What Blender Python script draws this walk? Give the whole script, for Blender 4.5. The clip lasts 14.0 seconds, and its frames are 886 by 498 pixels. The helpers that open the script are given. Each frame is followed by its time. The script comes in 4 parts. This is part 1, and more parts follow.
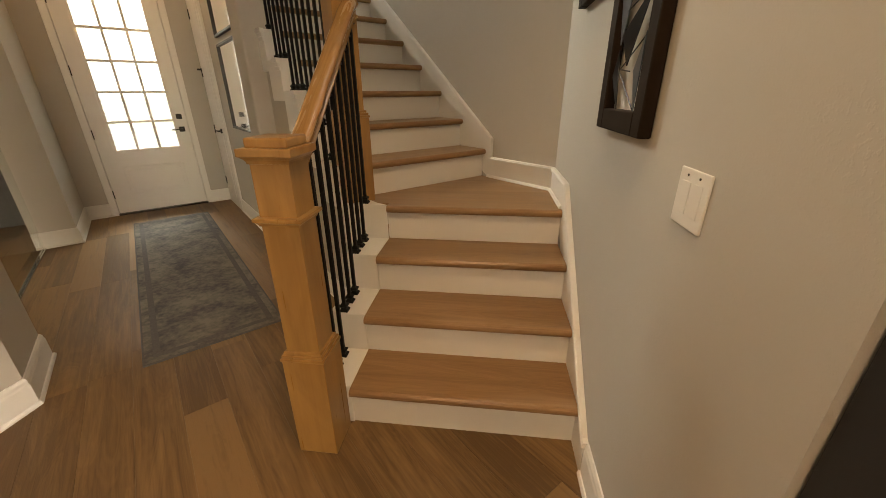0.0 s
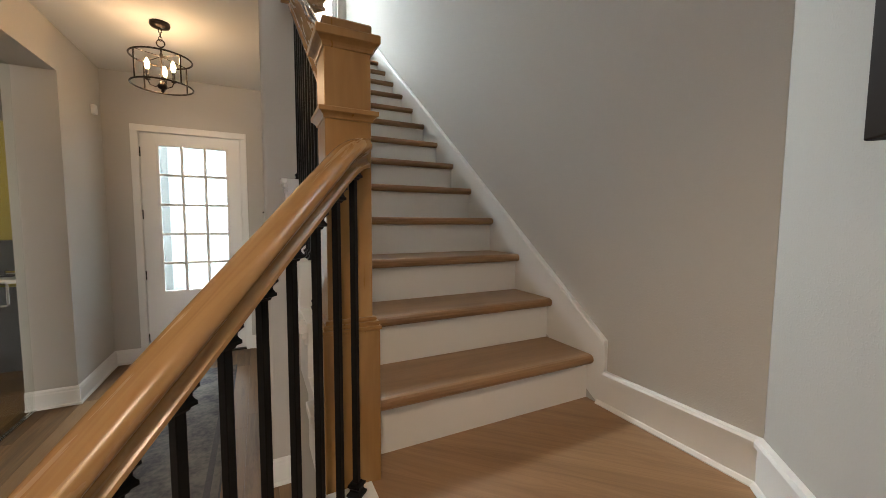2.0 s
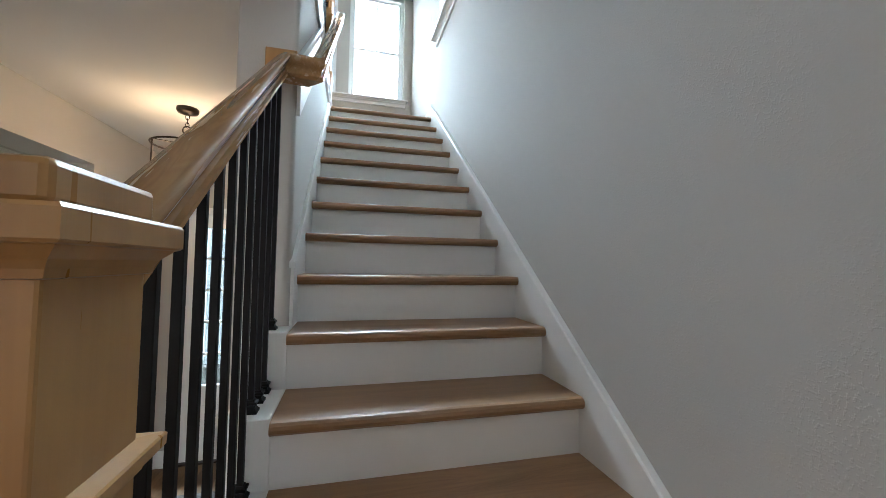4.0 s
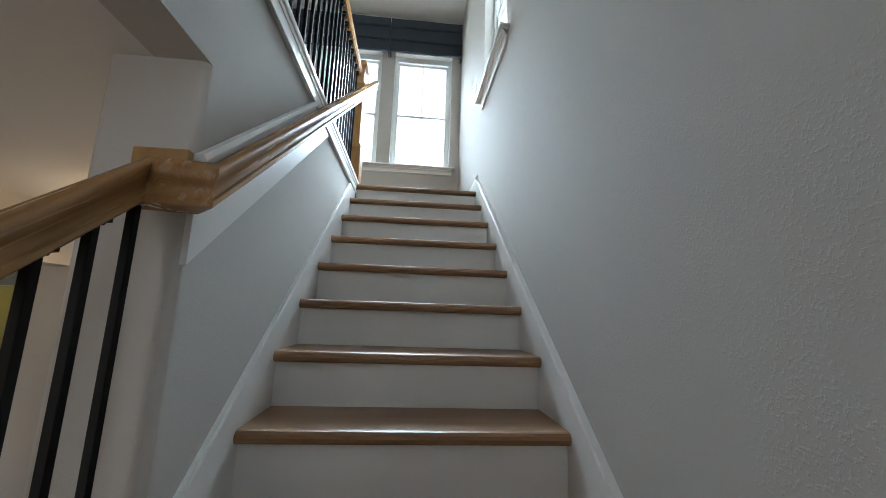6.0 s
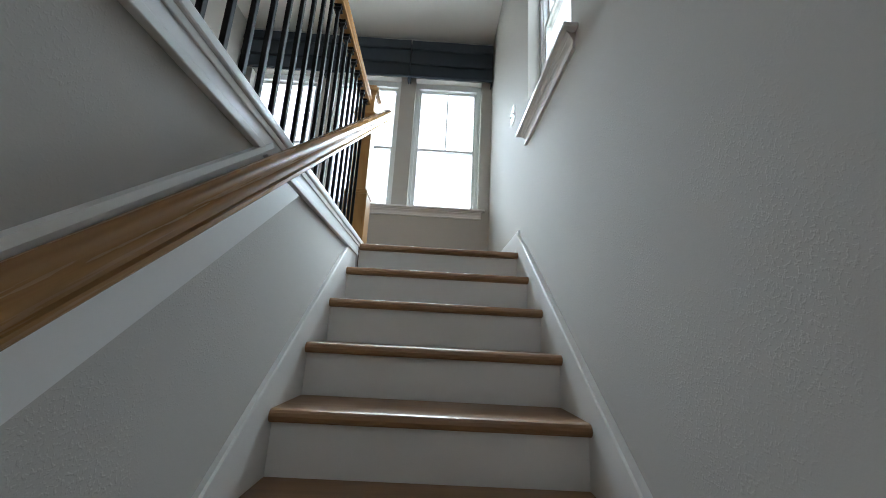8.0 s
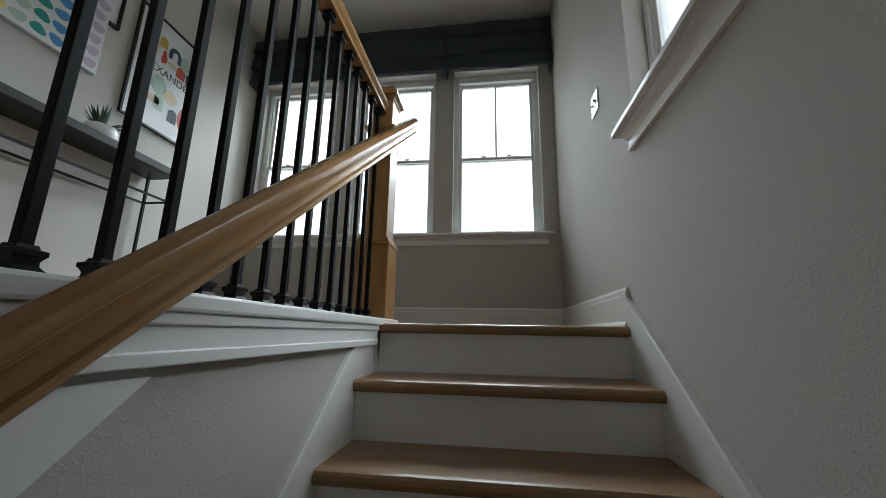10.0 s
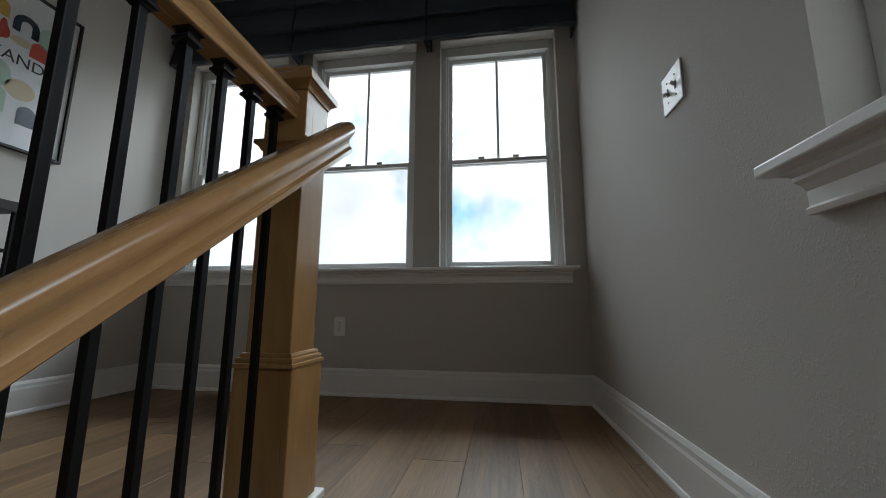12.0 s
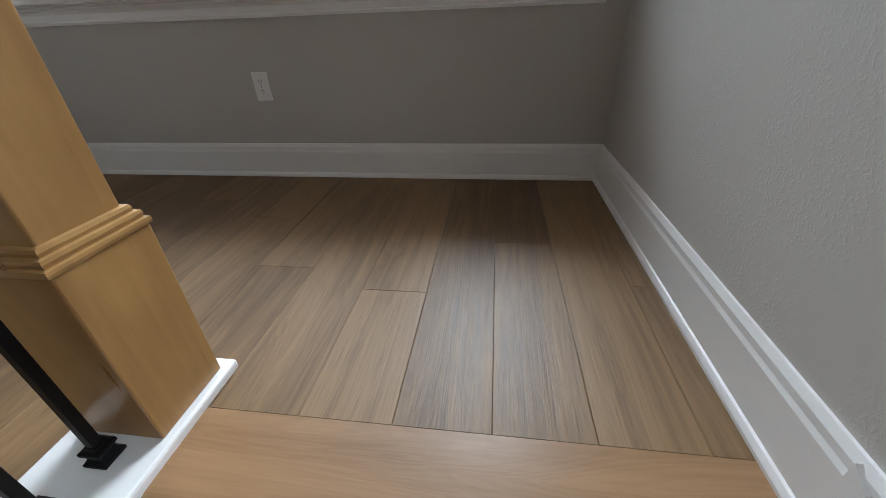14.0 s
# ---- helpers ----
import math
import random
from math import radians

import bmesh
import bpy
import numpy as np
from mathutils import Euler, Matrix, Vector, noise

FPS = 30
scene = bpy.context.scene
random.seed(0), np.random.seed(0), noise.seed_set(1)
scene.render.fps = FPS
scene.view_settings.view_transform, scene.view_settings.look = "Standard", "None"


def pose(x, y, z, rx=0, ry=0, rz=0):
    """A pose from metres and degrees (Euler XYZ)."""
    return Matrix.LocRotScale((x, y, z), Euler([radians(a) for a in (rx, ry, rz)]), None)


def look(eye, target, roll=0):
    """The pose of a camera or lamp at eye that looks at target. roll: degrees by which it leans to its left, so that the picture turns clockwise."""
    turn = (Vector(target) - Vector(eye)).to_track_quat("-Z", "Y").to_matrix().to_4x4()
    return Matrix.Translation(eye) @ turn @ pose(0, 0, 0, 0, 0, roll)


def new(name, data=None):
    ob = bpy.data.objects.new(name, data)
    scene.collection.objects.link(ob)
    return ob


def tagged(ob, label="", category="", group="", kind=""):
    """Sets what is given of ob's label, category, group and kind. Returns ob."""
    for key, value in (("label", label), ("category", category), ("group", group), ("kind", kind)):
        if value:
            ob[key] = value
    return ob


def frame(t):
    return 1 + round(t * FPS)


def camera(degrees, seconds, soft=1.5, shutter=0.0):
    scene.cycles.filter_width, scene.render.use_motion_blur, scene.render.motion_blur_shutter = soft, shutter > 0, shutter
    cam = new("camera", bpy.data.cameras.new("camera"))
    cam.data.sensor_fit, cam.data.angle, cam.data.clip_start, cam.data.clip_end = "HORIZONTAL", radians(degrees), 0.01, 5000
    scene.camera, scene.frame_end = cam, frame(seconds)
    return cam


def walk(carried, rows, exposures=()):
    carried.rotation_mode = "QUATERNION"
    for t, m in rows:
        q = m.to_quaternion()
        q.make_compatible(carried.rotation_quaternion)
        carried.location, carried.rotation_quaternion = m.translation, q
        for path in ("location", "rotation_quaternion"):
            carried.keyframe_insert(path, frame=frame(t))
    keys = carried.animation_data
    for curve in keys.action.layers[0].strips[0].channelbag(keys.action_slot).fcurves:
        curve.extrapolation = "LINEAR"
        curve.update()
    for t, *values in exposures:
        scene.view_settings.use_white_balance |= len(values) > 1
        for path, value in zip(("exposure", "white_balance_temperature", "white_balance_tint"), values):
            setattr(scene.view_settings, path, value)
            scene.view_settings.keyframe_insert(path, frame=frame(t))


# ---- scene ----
cam = camera(99.7, 14.0, soft=0.7)

PATH = [
    (0, (-1.946, -2.242, 1.345), (-0.809, -0.787, 0.577), -0.4),
    (0.5, (-1.799, -1.977, 1.406), (-0.733, -0.409, 0.769), -0.7),
    (1, (-1.59, -1.769, 1.459), (-0.602, -0.089, 1.01), -0.6),
    (1.5, (-1.419, -1.586, 1.513), (-0.516, 0.178, 1.243), -0.1),
    (2, (-1.263, -1.361, 1.539), (-0.375, 0.424, 1.391), 0.3),
    (2.5, (-1.076, -1.132, 1.592), (-0.204, 0.665, 1.495), 0.4),
    (3, (-0.952, -0.956, 1.729), (-0.177, 0.886, 1.66), 0.5),
    (3.5, (-0.879, -0.753, 1.86), (-0.26, 1.149, 1.849), 0.8),
    (4, (-0.788, -0.612, 2.004), (-0.296, 1.325, 2.086), 1.0),
    (4.2, (-0.734, -0.563, 2.054), (-0.291, 1.382, 2.188), 1.3),
    (6.3, (-0.51, 0.207, 2.585), (-0.356, 2.17, 2.936), 2.1),
    (6.5, (-0.513, 0.272, 2.646), (-0.353, 2.231, 3.012), 2.5),
    (7, (-0.542, 0.469, 2.763), (-0.359, 2.416, 3.183), 3.6),
    (7.5, (-0.526, 0.631, 2.85), (-0.364, 2.574, 3.294), 3.3),
    (8, (-0.513, 0.823, 2.969), (-0.475, 2.77, 3.428), 3.1),
    (8.2, (-0.531, 0.896, 3.031), (-0.54, 2.844, 3.484), 3.2),
    (10.3, (-0.51, 1.651, 3.56), (-0.779, 3.587, 3.986), 0.9),
    (10.5, (-0.497, 1.721, 3.62), (-0.766, 3.66, 4.032), 0.9),
    (11, (-0.49, 1.9, 3.764), (-0.756, 3.839, 4.17), 1.0),
    (11.5, (-0.507, 2.096, 3.912), (-0.798, 4.036, 4.296), 0.6),
    (12, (-0.484, 2.286, 4.016), (-0.779, 4.236, 4.337), 0.2),
    (12.5, (-0.468, 2.435, 4.066), (-0.742, 4.414, 4.156), 0.0),
    (13, (-0.488, 2.593, 4.061), (-0.76, 4.541, 3.708), -0.5),
    (13.5, (-0.494, 2.717, 4.068), (-0.743, 4.552, 3.312), -1.6),
    (14, (-0.446, 2.855, 4.13), (-0.694, 4.55, 3.091), -2.2),
]
walk(cam, [(t, look(eye, target, roll)) for t, eye, target, roll in PATH],
     exposures=[(0, 2.75, 8500, 14), (0.5, 2.78, 7400, 14), (1.0, 2.8, 6900, 13), (2.0, 2.85, 6150, 12), (3.0, 2.95, 5600, 10), (4.2, 3.05, 5300, 9), (6.3, 2.38, 5450, 9), (7.5, 2.12, 5550, 10), (8.2, 1.92, 5650, 11), (10.3, 0.62, 6000, 13), (11.5, 0.22, 6000, 14), (12.5, -0.08, 6050, 16), (13.0, 0.02, 6050, 16), (13.5, 0.5, 5900, 17), (14.0, 1.15, 5850, 17)])

# ---- light ----
world = bpy.data.worlds.new("sky")
scene.world = world
world.use_nodes = True
wn, wl = world.node_tree.nodes, world.node_tree.links
sky = wn.new("ShaderNodeTexSky")
sky.sky_type = "NISHITA"
sky.sun_disc = False
sky.sun_elevation, sky.sun_rotation = radians(52), radians(200)
geo = wn.new("ShaderNodeTexCoord")
cn = wn.new("ShaderNodeTexNoise")
cn.inputs["Scale"].default_value, cn.inputs["Detail"].default_value, cn.inputs["Roughness"].default_value = 3.2, 6, 0.55
ramp = wn.new("ShaderNodeValToRGB")
ramp.color_ramp.elements[0].position, ramp.color_ramp.elements[1].position = 0.33, 0.47
mixc = wn.new("ShaderNodeMix")
mixc.data_type = "RGBA"
mixc.inputs["B"].default_value = (12.2, 12.7, 12.6, 1)
gn = wn.new("ShaderNodeTexNoise")
gn.inputs["Scale"].default_value, gn.inputs["Detail"].default_value = 5.0, 5
gr = wn.new("ShaderNodeMapRange")
gr.inputs["From Min"].default_value, gr.inputs["From Max"].default_value = 0.3, 0.6
gr.inputs["To Min"].default_value, gr.inputs["To Max"].default_value = 0.82, 1.2
gm = wn.new("ShaderNodeVectorMath")
gm.operation = "SCALE"
wl.new(geo.outputs["Generated"], gn.inputs["Vector"])
wl.new(gn.outputs["Fac"], gr.inputs["Value"])
wl.new(gr.outputs["Result"], gm.inputs["Scale"])
wl.new(geo.outputs["Generated"], cn.inputs["Vector"])
wl.new(cn.outputs["Fac"], ramp.inputs["Fac"])
wl.new(ramp.outputs["Color"], mixc.inputs["Factor"])
sk = wn.new("ShaderNodeVectorMath")
sk.operation = "MULTIPLY"
sk.inputs[1].default_value = (2.0, 2.6, 2.0)
wl.new(sky.outputs["Color"], sk.inputs[0])
wl.new(sk.outputs["Vector"], mixc.inputs["A"])
wl.new(mixc.outputs["Result"], gm.inputs[0])
wl.new(gm.outputs["Vector"], wn["Background"].inputs["Color"])
wn["Background"].inputs["Strength"].default_value = 0.15
sun = new("sun", bpy.data.lights.new("sun", "SUN"))
sun.data.energy, sun.data.angle, sun.data.color = 4.0, radians(3), (1.0, 0.95, 0.88)
sun.matrix_world = look((-3, 10, 15), (-3, 18, 0))


def area(name, eye, target, sx, sy, watts, color):
    ob = new(name, bpy.data.lights.new(name, "AREA"))
    ob.data.shape, ob.data.size, ob.data.size_y, ob.data.energy, ob.data.color = "RECTANGLE", sx, sy, watts, color
    ob.matrix_world = look(eye, target)
    return ob


# recessed downlights of the living space and the office, plus an added unseen rear fill
for lx, ly, watts in ((-1.55, -1.9, 13), (-3.6, -3.4, 20), (-4.4, 2.2, 5)):
    lamp = new("downlight", bpy.data.lights.new("downlight", "SPOT"))
    lamp.data.energy, lamp.data.color, lamp.data.spot_size, lamp.data.spot_blend, lamp.data.shadow_soft_size = watts, (1.0, 0.74, 0.46), radians(130), 0.6, 0.07
    lamp.matrix_world = look((lx, ly, 3.03), (lx, ly, 0))
area("rear_fill", (-2.6, -6.9, 1.5), (-1.8, 0.0, 1.2), 3.4, 2.2, 34, (1.0, 0.88, 0.74))
DAY = (0.86, 0.96, 0.94)
# unseen lamps added outside the windows to strengthen the sky's light indoors
area("far_sky_fill", (0.0, 12.0, 11.0), (-1.3, 4.5, 5.0), 7.5, 5.5, 2050, DAY)
area("side_sky_fill", (5.0, 2.5, 8.2), (0.1, 2.5, 5.0), 4.0, 3.0, 340, DAY)

# ---- materials ----


def material(name, color, rough=0.5, metal=0.0, var=0.06, scale=6.0, bump=0.0, bump_scale=200.0, spec=0.5):
    m = bpy.data.materials.new(name)
    m.use_nodes = True
    n, l = m.node_tree.nodes, m.node_tree.links
    b = n["Principled BSDF"]
    b.inputs["Roughness"].default_value, b.inputs["Metallic"].default_value = rough, metal
    b.inputs["Specular IOR Level"].default_value = spec
    tc = n.new("ShaderNodeTexCoord")
    nz = n.new("ShaderNodeTexNoise")
    nz.inputs["Scale"].default_value, nz.inputs["Detail"].default_value = scale, 5
    mx = n.new("ShaderNodeMix")
    mx.data_type = "RGBA"
    mx.inputs["A"].default_value = (*[c * (1 - var) for c in color], 1)
    mx.inputs["B"].default_value = (*[min(1, c * (1 + var)) for c in color], 1)
    l.new(tc.outputs["Object"], nz.inputs["Vector"])
    l.new(nz.outputs["Fac"], mx.inputs["Factor"])
    l.new(mx.outputs["Result"], b.inputs["Base Color"])
    rr = n.new("ShaderNodeMapRange")
    rr.inputs["To Min"].default_value, rr.inputs["To Max"].default_value = max(0, rough - 0.06), min(1, rough + 0.06)
    l.new(nz.outputs["Fac"], rr.inputs["Value"])
    l.new(rr.outputs["Result"], b.inputs["Roughness"])
    if bump:
        n2 = n.new("ShaderNodeTexNoise")
        n2.inputs["Scale"].default_value, n2.inputs["Detail"].default_value = bump_scale, 3
        bp = n.new("ShaderNodeBump")
        bp.inputs["Strength"].default_value, bp.inputs["Distance"].default_value = bump, 0.002
        l.new(tc.outputs["Object"], n2.inputs["Vector"])
        l.new(n2.outputs["Fac"], bp.inputs["Height"])
        l.new(bp.outputs["Normal"], b.inputs["Normal"])
    return m


def wood(name, dark, light, axis, rough=0.4, grain=1.0, random_tone=0.0, bump=0.15, figure=0.1, turn=0.0, tilt=0.0, broad_scale=(9, 0.9)):
    """Wood with its grain along an axis: broad figure, fine fibres and a tone of its own for each piece."""
    m = bpy.data.materials.new(name)
    m.use_nodes = True
    n, l = m.node_tree.nodes, m.node_tree.links
    b = n["Principled BSDF"]
    tc = n.new("ShaderNodeTexCoord")
    oi = n.new("ShaderNodeObjectInfo")
    off = n.new("ShaderNodeVectorMath")
    off.operation = "SCALE"
    off.inputs[0].default_value = (7.3, 3.1, 5.7)
    l.new(oi.outputs["Random"], off.inputs["Scale"])
    add = n.new("ShaderNodeVectorMath")
    add.operation = "ADD"
    spin, lean = n.new("ShaderNodeVectorRotate"), n.new("ShaderNodeVectorRotate")
    spin.rotation_type, lean.rotation_type = "Z_AXIS", "X_AXIS"
    spin.inputs["Angle"].default_value, lean.inputs["Angle"].default_value = turn, -tilt
    l.new(tc.outputs["Object"], spin.inputs["Vector"])
    l.new(spin.outputs["Vector"], lean.inputs["Vector"])
    l.new(lean.outputs["Vector"], add.inputs[0])
    l.new(off.outputs["Vector"], add.inputs[1])

    def noise_along(across, along, detail, distortion=0.0):
        mp = n.new("ShaderNodeMapping")
        s = [across] * 3
        s["xyz".index(axis)] = along
        mp.inputs["Scale"].default_value = s
        t = n.new("ShaderNodeTexNoise")
        t.inputs["Scale"].default_value, t.inputs["Detail"].default_value = 1.0, detail
        t.inputs["Distortion"].default_value = distortion
        l.new(add.outputs["Vector"], mp.inputs["Vector"])
        l.new(mp.outputs["Vector"], t.inputs["Vector"])
        return t

    broad, fine, pore = noise_along(*broad_scale, 3, 1.2), noise_along(60, 2.5, 4, 0.4), noise_along(260, 9, 2)
    r = n.new("ShaderNodeValToRGB")
    r.color_ramp.elements[0].position, r.color_ramp.elements[1].position = 0.34, 0.66
    r.color_ramp.elements[0].color, r.color_ramp.elements[1].color = (*dark, 1), (*light, 1)

    def math_node(op, a, c):
        k = n.new("ShaderNodeMath")
        k.operation = op
        for i, v in enumerate((a, c)):
            if isinstance(v, (int, float)):
                k.inputs[i].default_value = v
            else:
                l.new(v, k.inputs[i])
        return k.outputs["Value"]

    total = math_node("ADD", math_node("MULTIPLY", broad.outputs["Fac"], 0.55), math_node("ADD", math_node("MULTIPLY", fine.outputs["Fac"], 0.45 * grain), 0.225 * (1 - grain)))
    # growth rings follow the level lines of the broad figure
    ring = math_node("SINE", math_node("MULTIPLY", broad.outputs["Fac"], 95.0), 0.0)
    total = math_node("ADD", total, math_node("MULTIPLY", ring, figure * 0.5))
    if random_tone:
        total = math_node("ADD", total, math_node("MULTIPLY", math_node("SUBTRACT", oi.outputs["Random"], 0.5), random_tone))
    l.new(total, r.inputs["Fac"])
    l.new(r.outputs["Color"], b.inputs["Base Color"])
    rr = n.new("ShaderNodeMapRange")
    rr.inputs["To Min"].default_value, rr.inputs["To Max"].default_value = rough - 0.08, rough + 0.1
    l.new(fine.outputs["Fac"], rr.inputs["Value"])
    l.new(rr.outputs["Result"], b.inputs["Roughness"])
    bp = n.new("ShaderNodeBump")
    bp.inputs["Strength"].default_value, bp.inputs["Distance"].default_value = bump, 0.0012
    l.new(math_node("ADD", fine.outputs["Fac"], math_node("ADD", math_node("MULTIPLY", pore.outputs["Fac"], 0.6), math_node("MULTIPLY", ring, figure * 0.8))), bp.inputs["Height"])
    l.new(bp.outputs["Normal"], b.inputs["Normal"])
    return m


def glass_material(name, tint=(1, 1, 1), rough=0.0, gloss=0.9):
    m = bpy.data.materials.new(name)
    m.use_nodes = True
    n, l = m.node_tree.nodes, m.node_tree.links
    n.remove(n["Principled BSDF"])
    t, g, mx = n.new("ShaderNodeBsdfTransparent"), n.new("ShaderNodeBsdfGlossy"), n.new("ShaderNodeMixShader")
    t.inputs["Color"].default_value = (*tint, 1)
    g.inputs["Roughness"].default_value = rough
    lw, pw, ma = n.new("ShaderNodeLayerWeight"), n.new("ShaderNodeMath"), n.new("ShaderNodeMath")
    lw.inputs["Blend"].default_value = 0.5
    pw.operation, ma.operation = "POWER", "MULTIPLY_ADD"
    pw.inputs[1].default_value, ma.inputs[1].default_value, ma.inputs[2].default_value = 5.0, gloss, 0.03
    l.new(lw.outputs["Facing"], pw.inputs[0])
    l.new(pw.outputs["Value"], ma.inputs[0])
    l.new(ma.outputs["Value"], mx.inputs["Fac"])
    l.new(t.outputs["BSDF"], mx.inputs[1])
    l.new(g.outputs["BSDF"], mx.inputs[2])
    l.new(mx.outputs["Shader"], n["Material Output"].inputs["Surface"])
    return m


def glow(name, color, strength):
    m = bpy.data.materials.new(name)
    m.use_nodes = True
    b = m.node_tree.nodes["Principled BSDF"]
    b.inputs["Base Color"].default_value = (*color, 1)
    b.inputs["Emission Color"].default_value, b.inputs["Emission Strength"].default_value = (*color, 1), strength
    return m


WALL = material("greige_paint", (0.52, 0.495, 0.458), 0.82, var=0.03, scale=1.6, spec=0.3)


def splatter(m, strength):
    """Sprayed drywall texture: scattered flecks on a fine orange peel, denser in some patches."""
    n, l = m.node_tree.nodes, m.node_tree.links
    tc = n.new("ShaderNodeTexCoord")
    def tex(scale, detail):
        t = n.new("ShaderNodeTexNoise")
        t.inputs["Scale"].default_value, t.inputs["Detail"].default_value = scale, detail
        l.new(tc.outputs["Object"], t.inputs["Vector"])
        return t.outputs["Fac"]
    def span(v, a, b):
        r = n.new("ShaderNodeMapRange")
        r.interpolation_type = "SMOOTHSTEP"
        r.inputs["From Min"].default_value, r.inputs["From Max"].default_value = a, b
        l.new(v, r.inputs["Value"])
        return r.outputs["Result"]
    def calc(op, a, b):
        k = n.new("ShaderNodeMath")
        k.operation = op
        for i, v in enumerate((a, b)):
            if isinstance(v, float):
                k.inputs[i].default_value = v
            else:
                l.new(v, k.inputs[i])
        return k.outputs["Value"]
    fleck = calc("MULTIPLY", span(tex(150, 2), 0.52, 0.66), span(tex(3.5, 3), 0.35, 0.65))
    height = calc("ADD", fleck, calc("MULTIPLY", tex(260, 2), 0.25))
    bp = n.new("ShaderNodeBump")
    bp.inputs["Strength"].default_value, bp.inputs["Distance"].default_value = strength, 0.0025
    l.new(height, bp.inputs["Height"])
    l.new(bp.outputs["Normal"], n["Principled BSDF"].inputs["Normal"])


splatter(WALL, 0.19)
CEIL = material("ceiling_paint", (0.74, 0.72, 0.68), 0.8, var=0.02, scale=2, bump=0.35, bump_scale=110)
TRIM = material("white_trim_paint", (0.8, 0.79, 0.77), 0.32, var=0.02, scale=3, bump=0.03, bump_scale=40)
VINYL = material("white_vinyl", (0.8, 0.81, 0.8), 0.3, var=0.01)
DOORP = material("white_door_paint", (0.78, 0.77, 0.75), 0.38, var=0.02, scale=4)
TREAD = wood("stained_tread_oak", (0.215, 0.115, 0.05), (0.34, 0.195, 0.095), "x", 0.34, grain=0.6, bump=0.15, figure=0.06)
TREAD45 = wood("stained_winder_oak", (0.215, 0.115, 0.05), (0.34, 0.195, 0.095), "x", 0.34, grain=0.6, bump=0.15, figure=0.06, turn=radians(45))
POST = wood("honey_post_oak", (0.265, 0.135, 0.044), (0.42, 0.238, 0.083), "z", 0.3, grain=0.45, bump=0.08, figure=0.0, broad_scale=(7, 2.6))
RAIL = wood("honey_rail_oak", (0.28, 0.147, 0.056), (0.37, 0.21, 0.084), "y", 0.25, bump=0.03)
RAIL_SLOPED = wood("honey_sloped_rail_oak", (0.28, 0.147, 0.056), (0.37, 0.21, 0.084), "y", 0.25, bump=0.03, tilt=math.atan(0.75))
RAIL_DIAGONAL = wood("honey_diagonal_rail_oak", (0.28, 0.147, 0.056), (0.37, 0.21, 0.084), "y", 0.25, bump=0.03, turn=radians(45), tilt=math.atan(0.756))
PLANK = wood("floor_plank_oak", (0.112, 0.06, 0.0225), (0.237, 0.139, 0.06), "y", 0.48, grain=1.15, random_tone=0.36, bump=0.8, figure=0.06)
JOINT = material("floor_joint", (0.09, 0.052, 0.026), 0.8)
IRON = material("black_iron", (0.005, 0.0045, 0.0045), 0.5, var=0.25, scale=30, spec=0.18)
BLACK = material("black_hardware", (0.012, 0.012, 0.012), 0.35, var=0.2, scale=20)
BRONZE = material("dark_bronze", (0.03, 0.022, 0.016), 0.35, metal=0.8, var=0.2, scale=25)
PLASTIC = material("white_plastic", (0.82, 0.81, 0.79), 0.3, var=0.01)
SLOT = material("dark_slot", (0.03, 0.03, 0.03), 0.6)
GLASS = glass_material("window_glass", (0.76, 0.77, 0.76))
DOORGLASS = glass_material("coated_door_glass", (0.42, 0.45, 0.46))
FROST = glass_material("lamp_glass")

# ---- mesh helpers ----


def link(name, bm, mat, parent=None, smooth=False):
    me = bpy.data.meshes.new(name)
    bmesh.ops.recalc_face_normals(bm, faces=bm.faces)
    bm.to_mesh(me)
    bm.free()
    me.materials.append(mat)
    if smooth:
        me.polygons.foreach_set("use_smooth", [True] * len(me.polygons))
    ob = new(name, me)
    if parent is not None:
        ob.parent = parent
    return ob


def part(name, bm, mat, parent, label="", smooth=False):
    return tagged(link(name, bm, mat, parent, smooth), label)


def thing(name, label, category, group="", kind="", at=None):
    e = new(name)
    if at is not None:
        e.matrix_world = at
    return tagged(e, label, category, group, kind)


def box(bm, x0, x1, y0, y1, z0, z1, bevel=0.0, m=None, seg=2):
    b2 = bmesh.new() if bevel else bm
    vs = [b2.verts.new((x, y, z)) for x in (x0, x1) for y in (y0, y1) for z in (z0, z1)]
    for f in ((0, 1, 3, 2), (4, 6, 7, 5), (0, 4, 5, 1), (2, 3, 7, 6), (0, 2, 6, 4), (1, 5, 7, 3)):
        b2.faces.new([vs[i] for i in f])
    if bevel:
        bmesh.ops.recalc_face_normals(b2, faces=b2.faces)
        bmesh.ops.bevel(b2, geom=b2.edges[:], offset=bevel, segments=seg, affect="EDGES", profile=0.5)
        vs = add_bm(bm, b2)
    if m is not None:
        bmesh.ops.transform(bm, matrix=m, verts=vs)
    return vs


def add_bm(bm, src):
    vmap = {v: bm.verts.new(v.co) for v in src.verts}
    for f in src.faces:
        bm.faces.new([vmap[v] for v in f.verts])
    src.free()
    return list(vmap.values())


def boxes(*specs, bevel=0.0, m=None):
    bm = bmesh.new()
    for s in specs:
        box(bm, *s, bevel=bevel, m=m)
    return bm


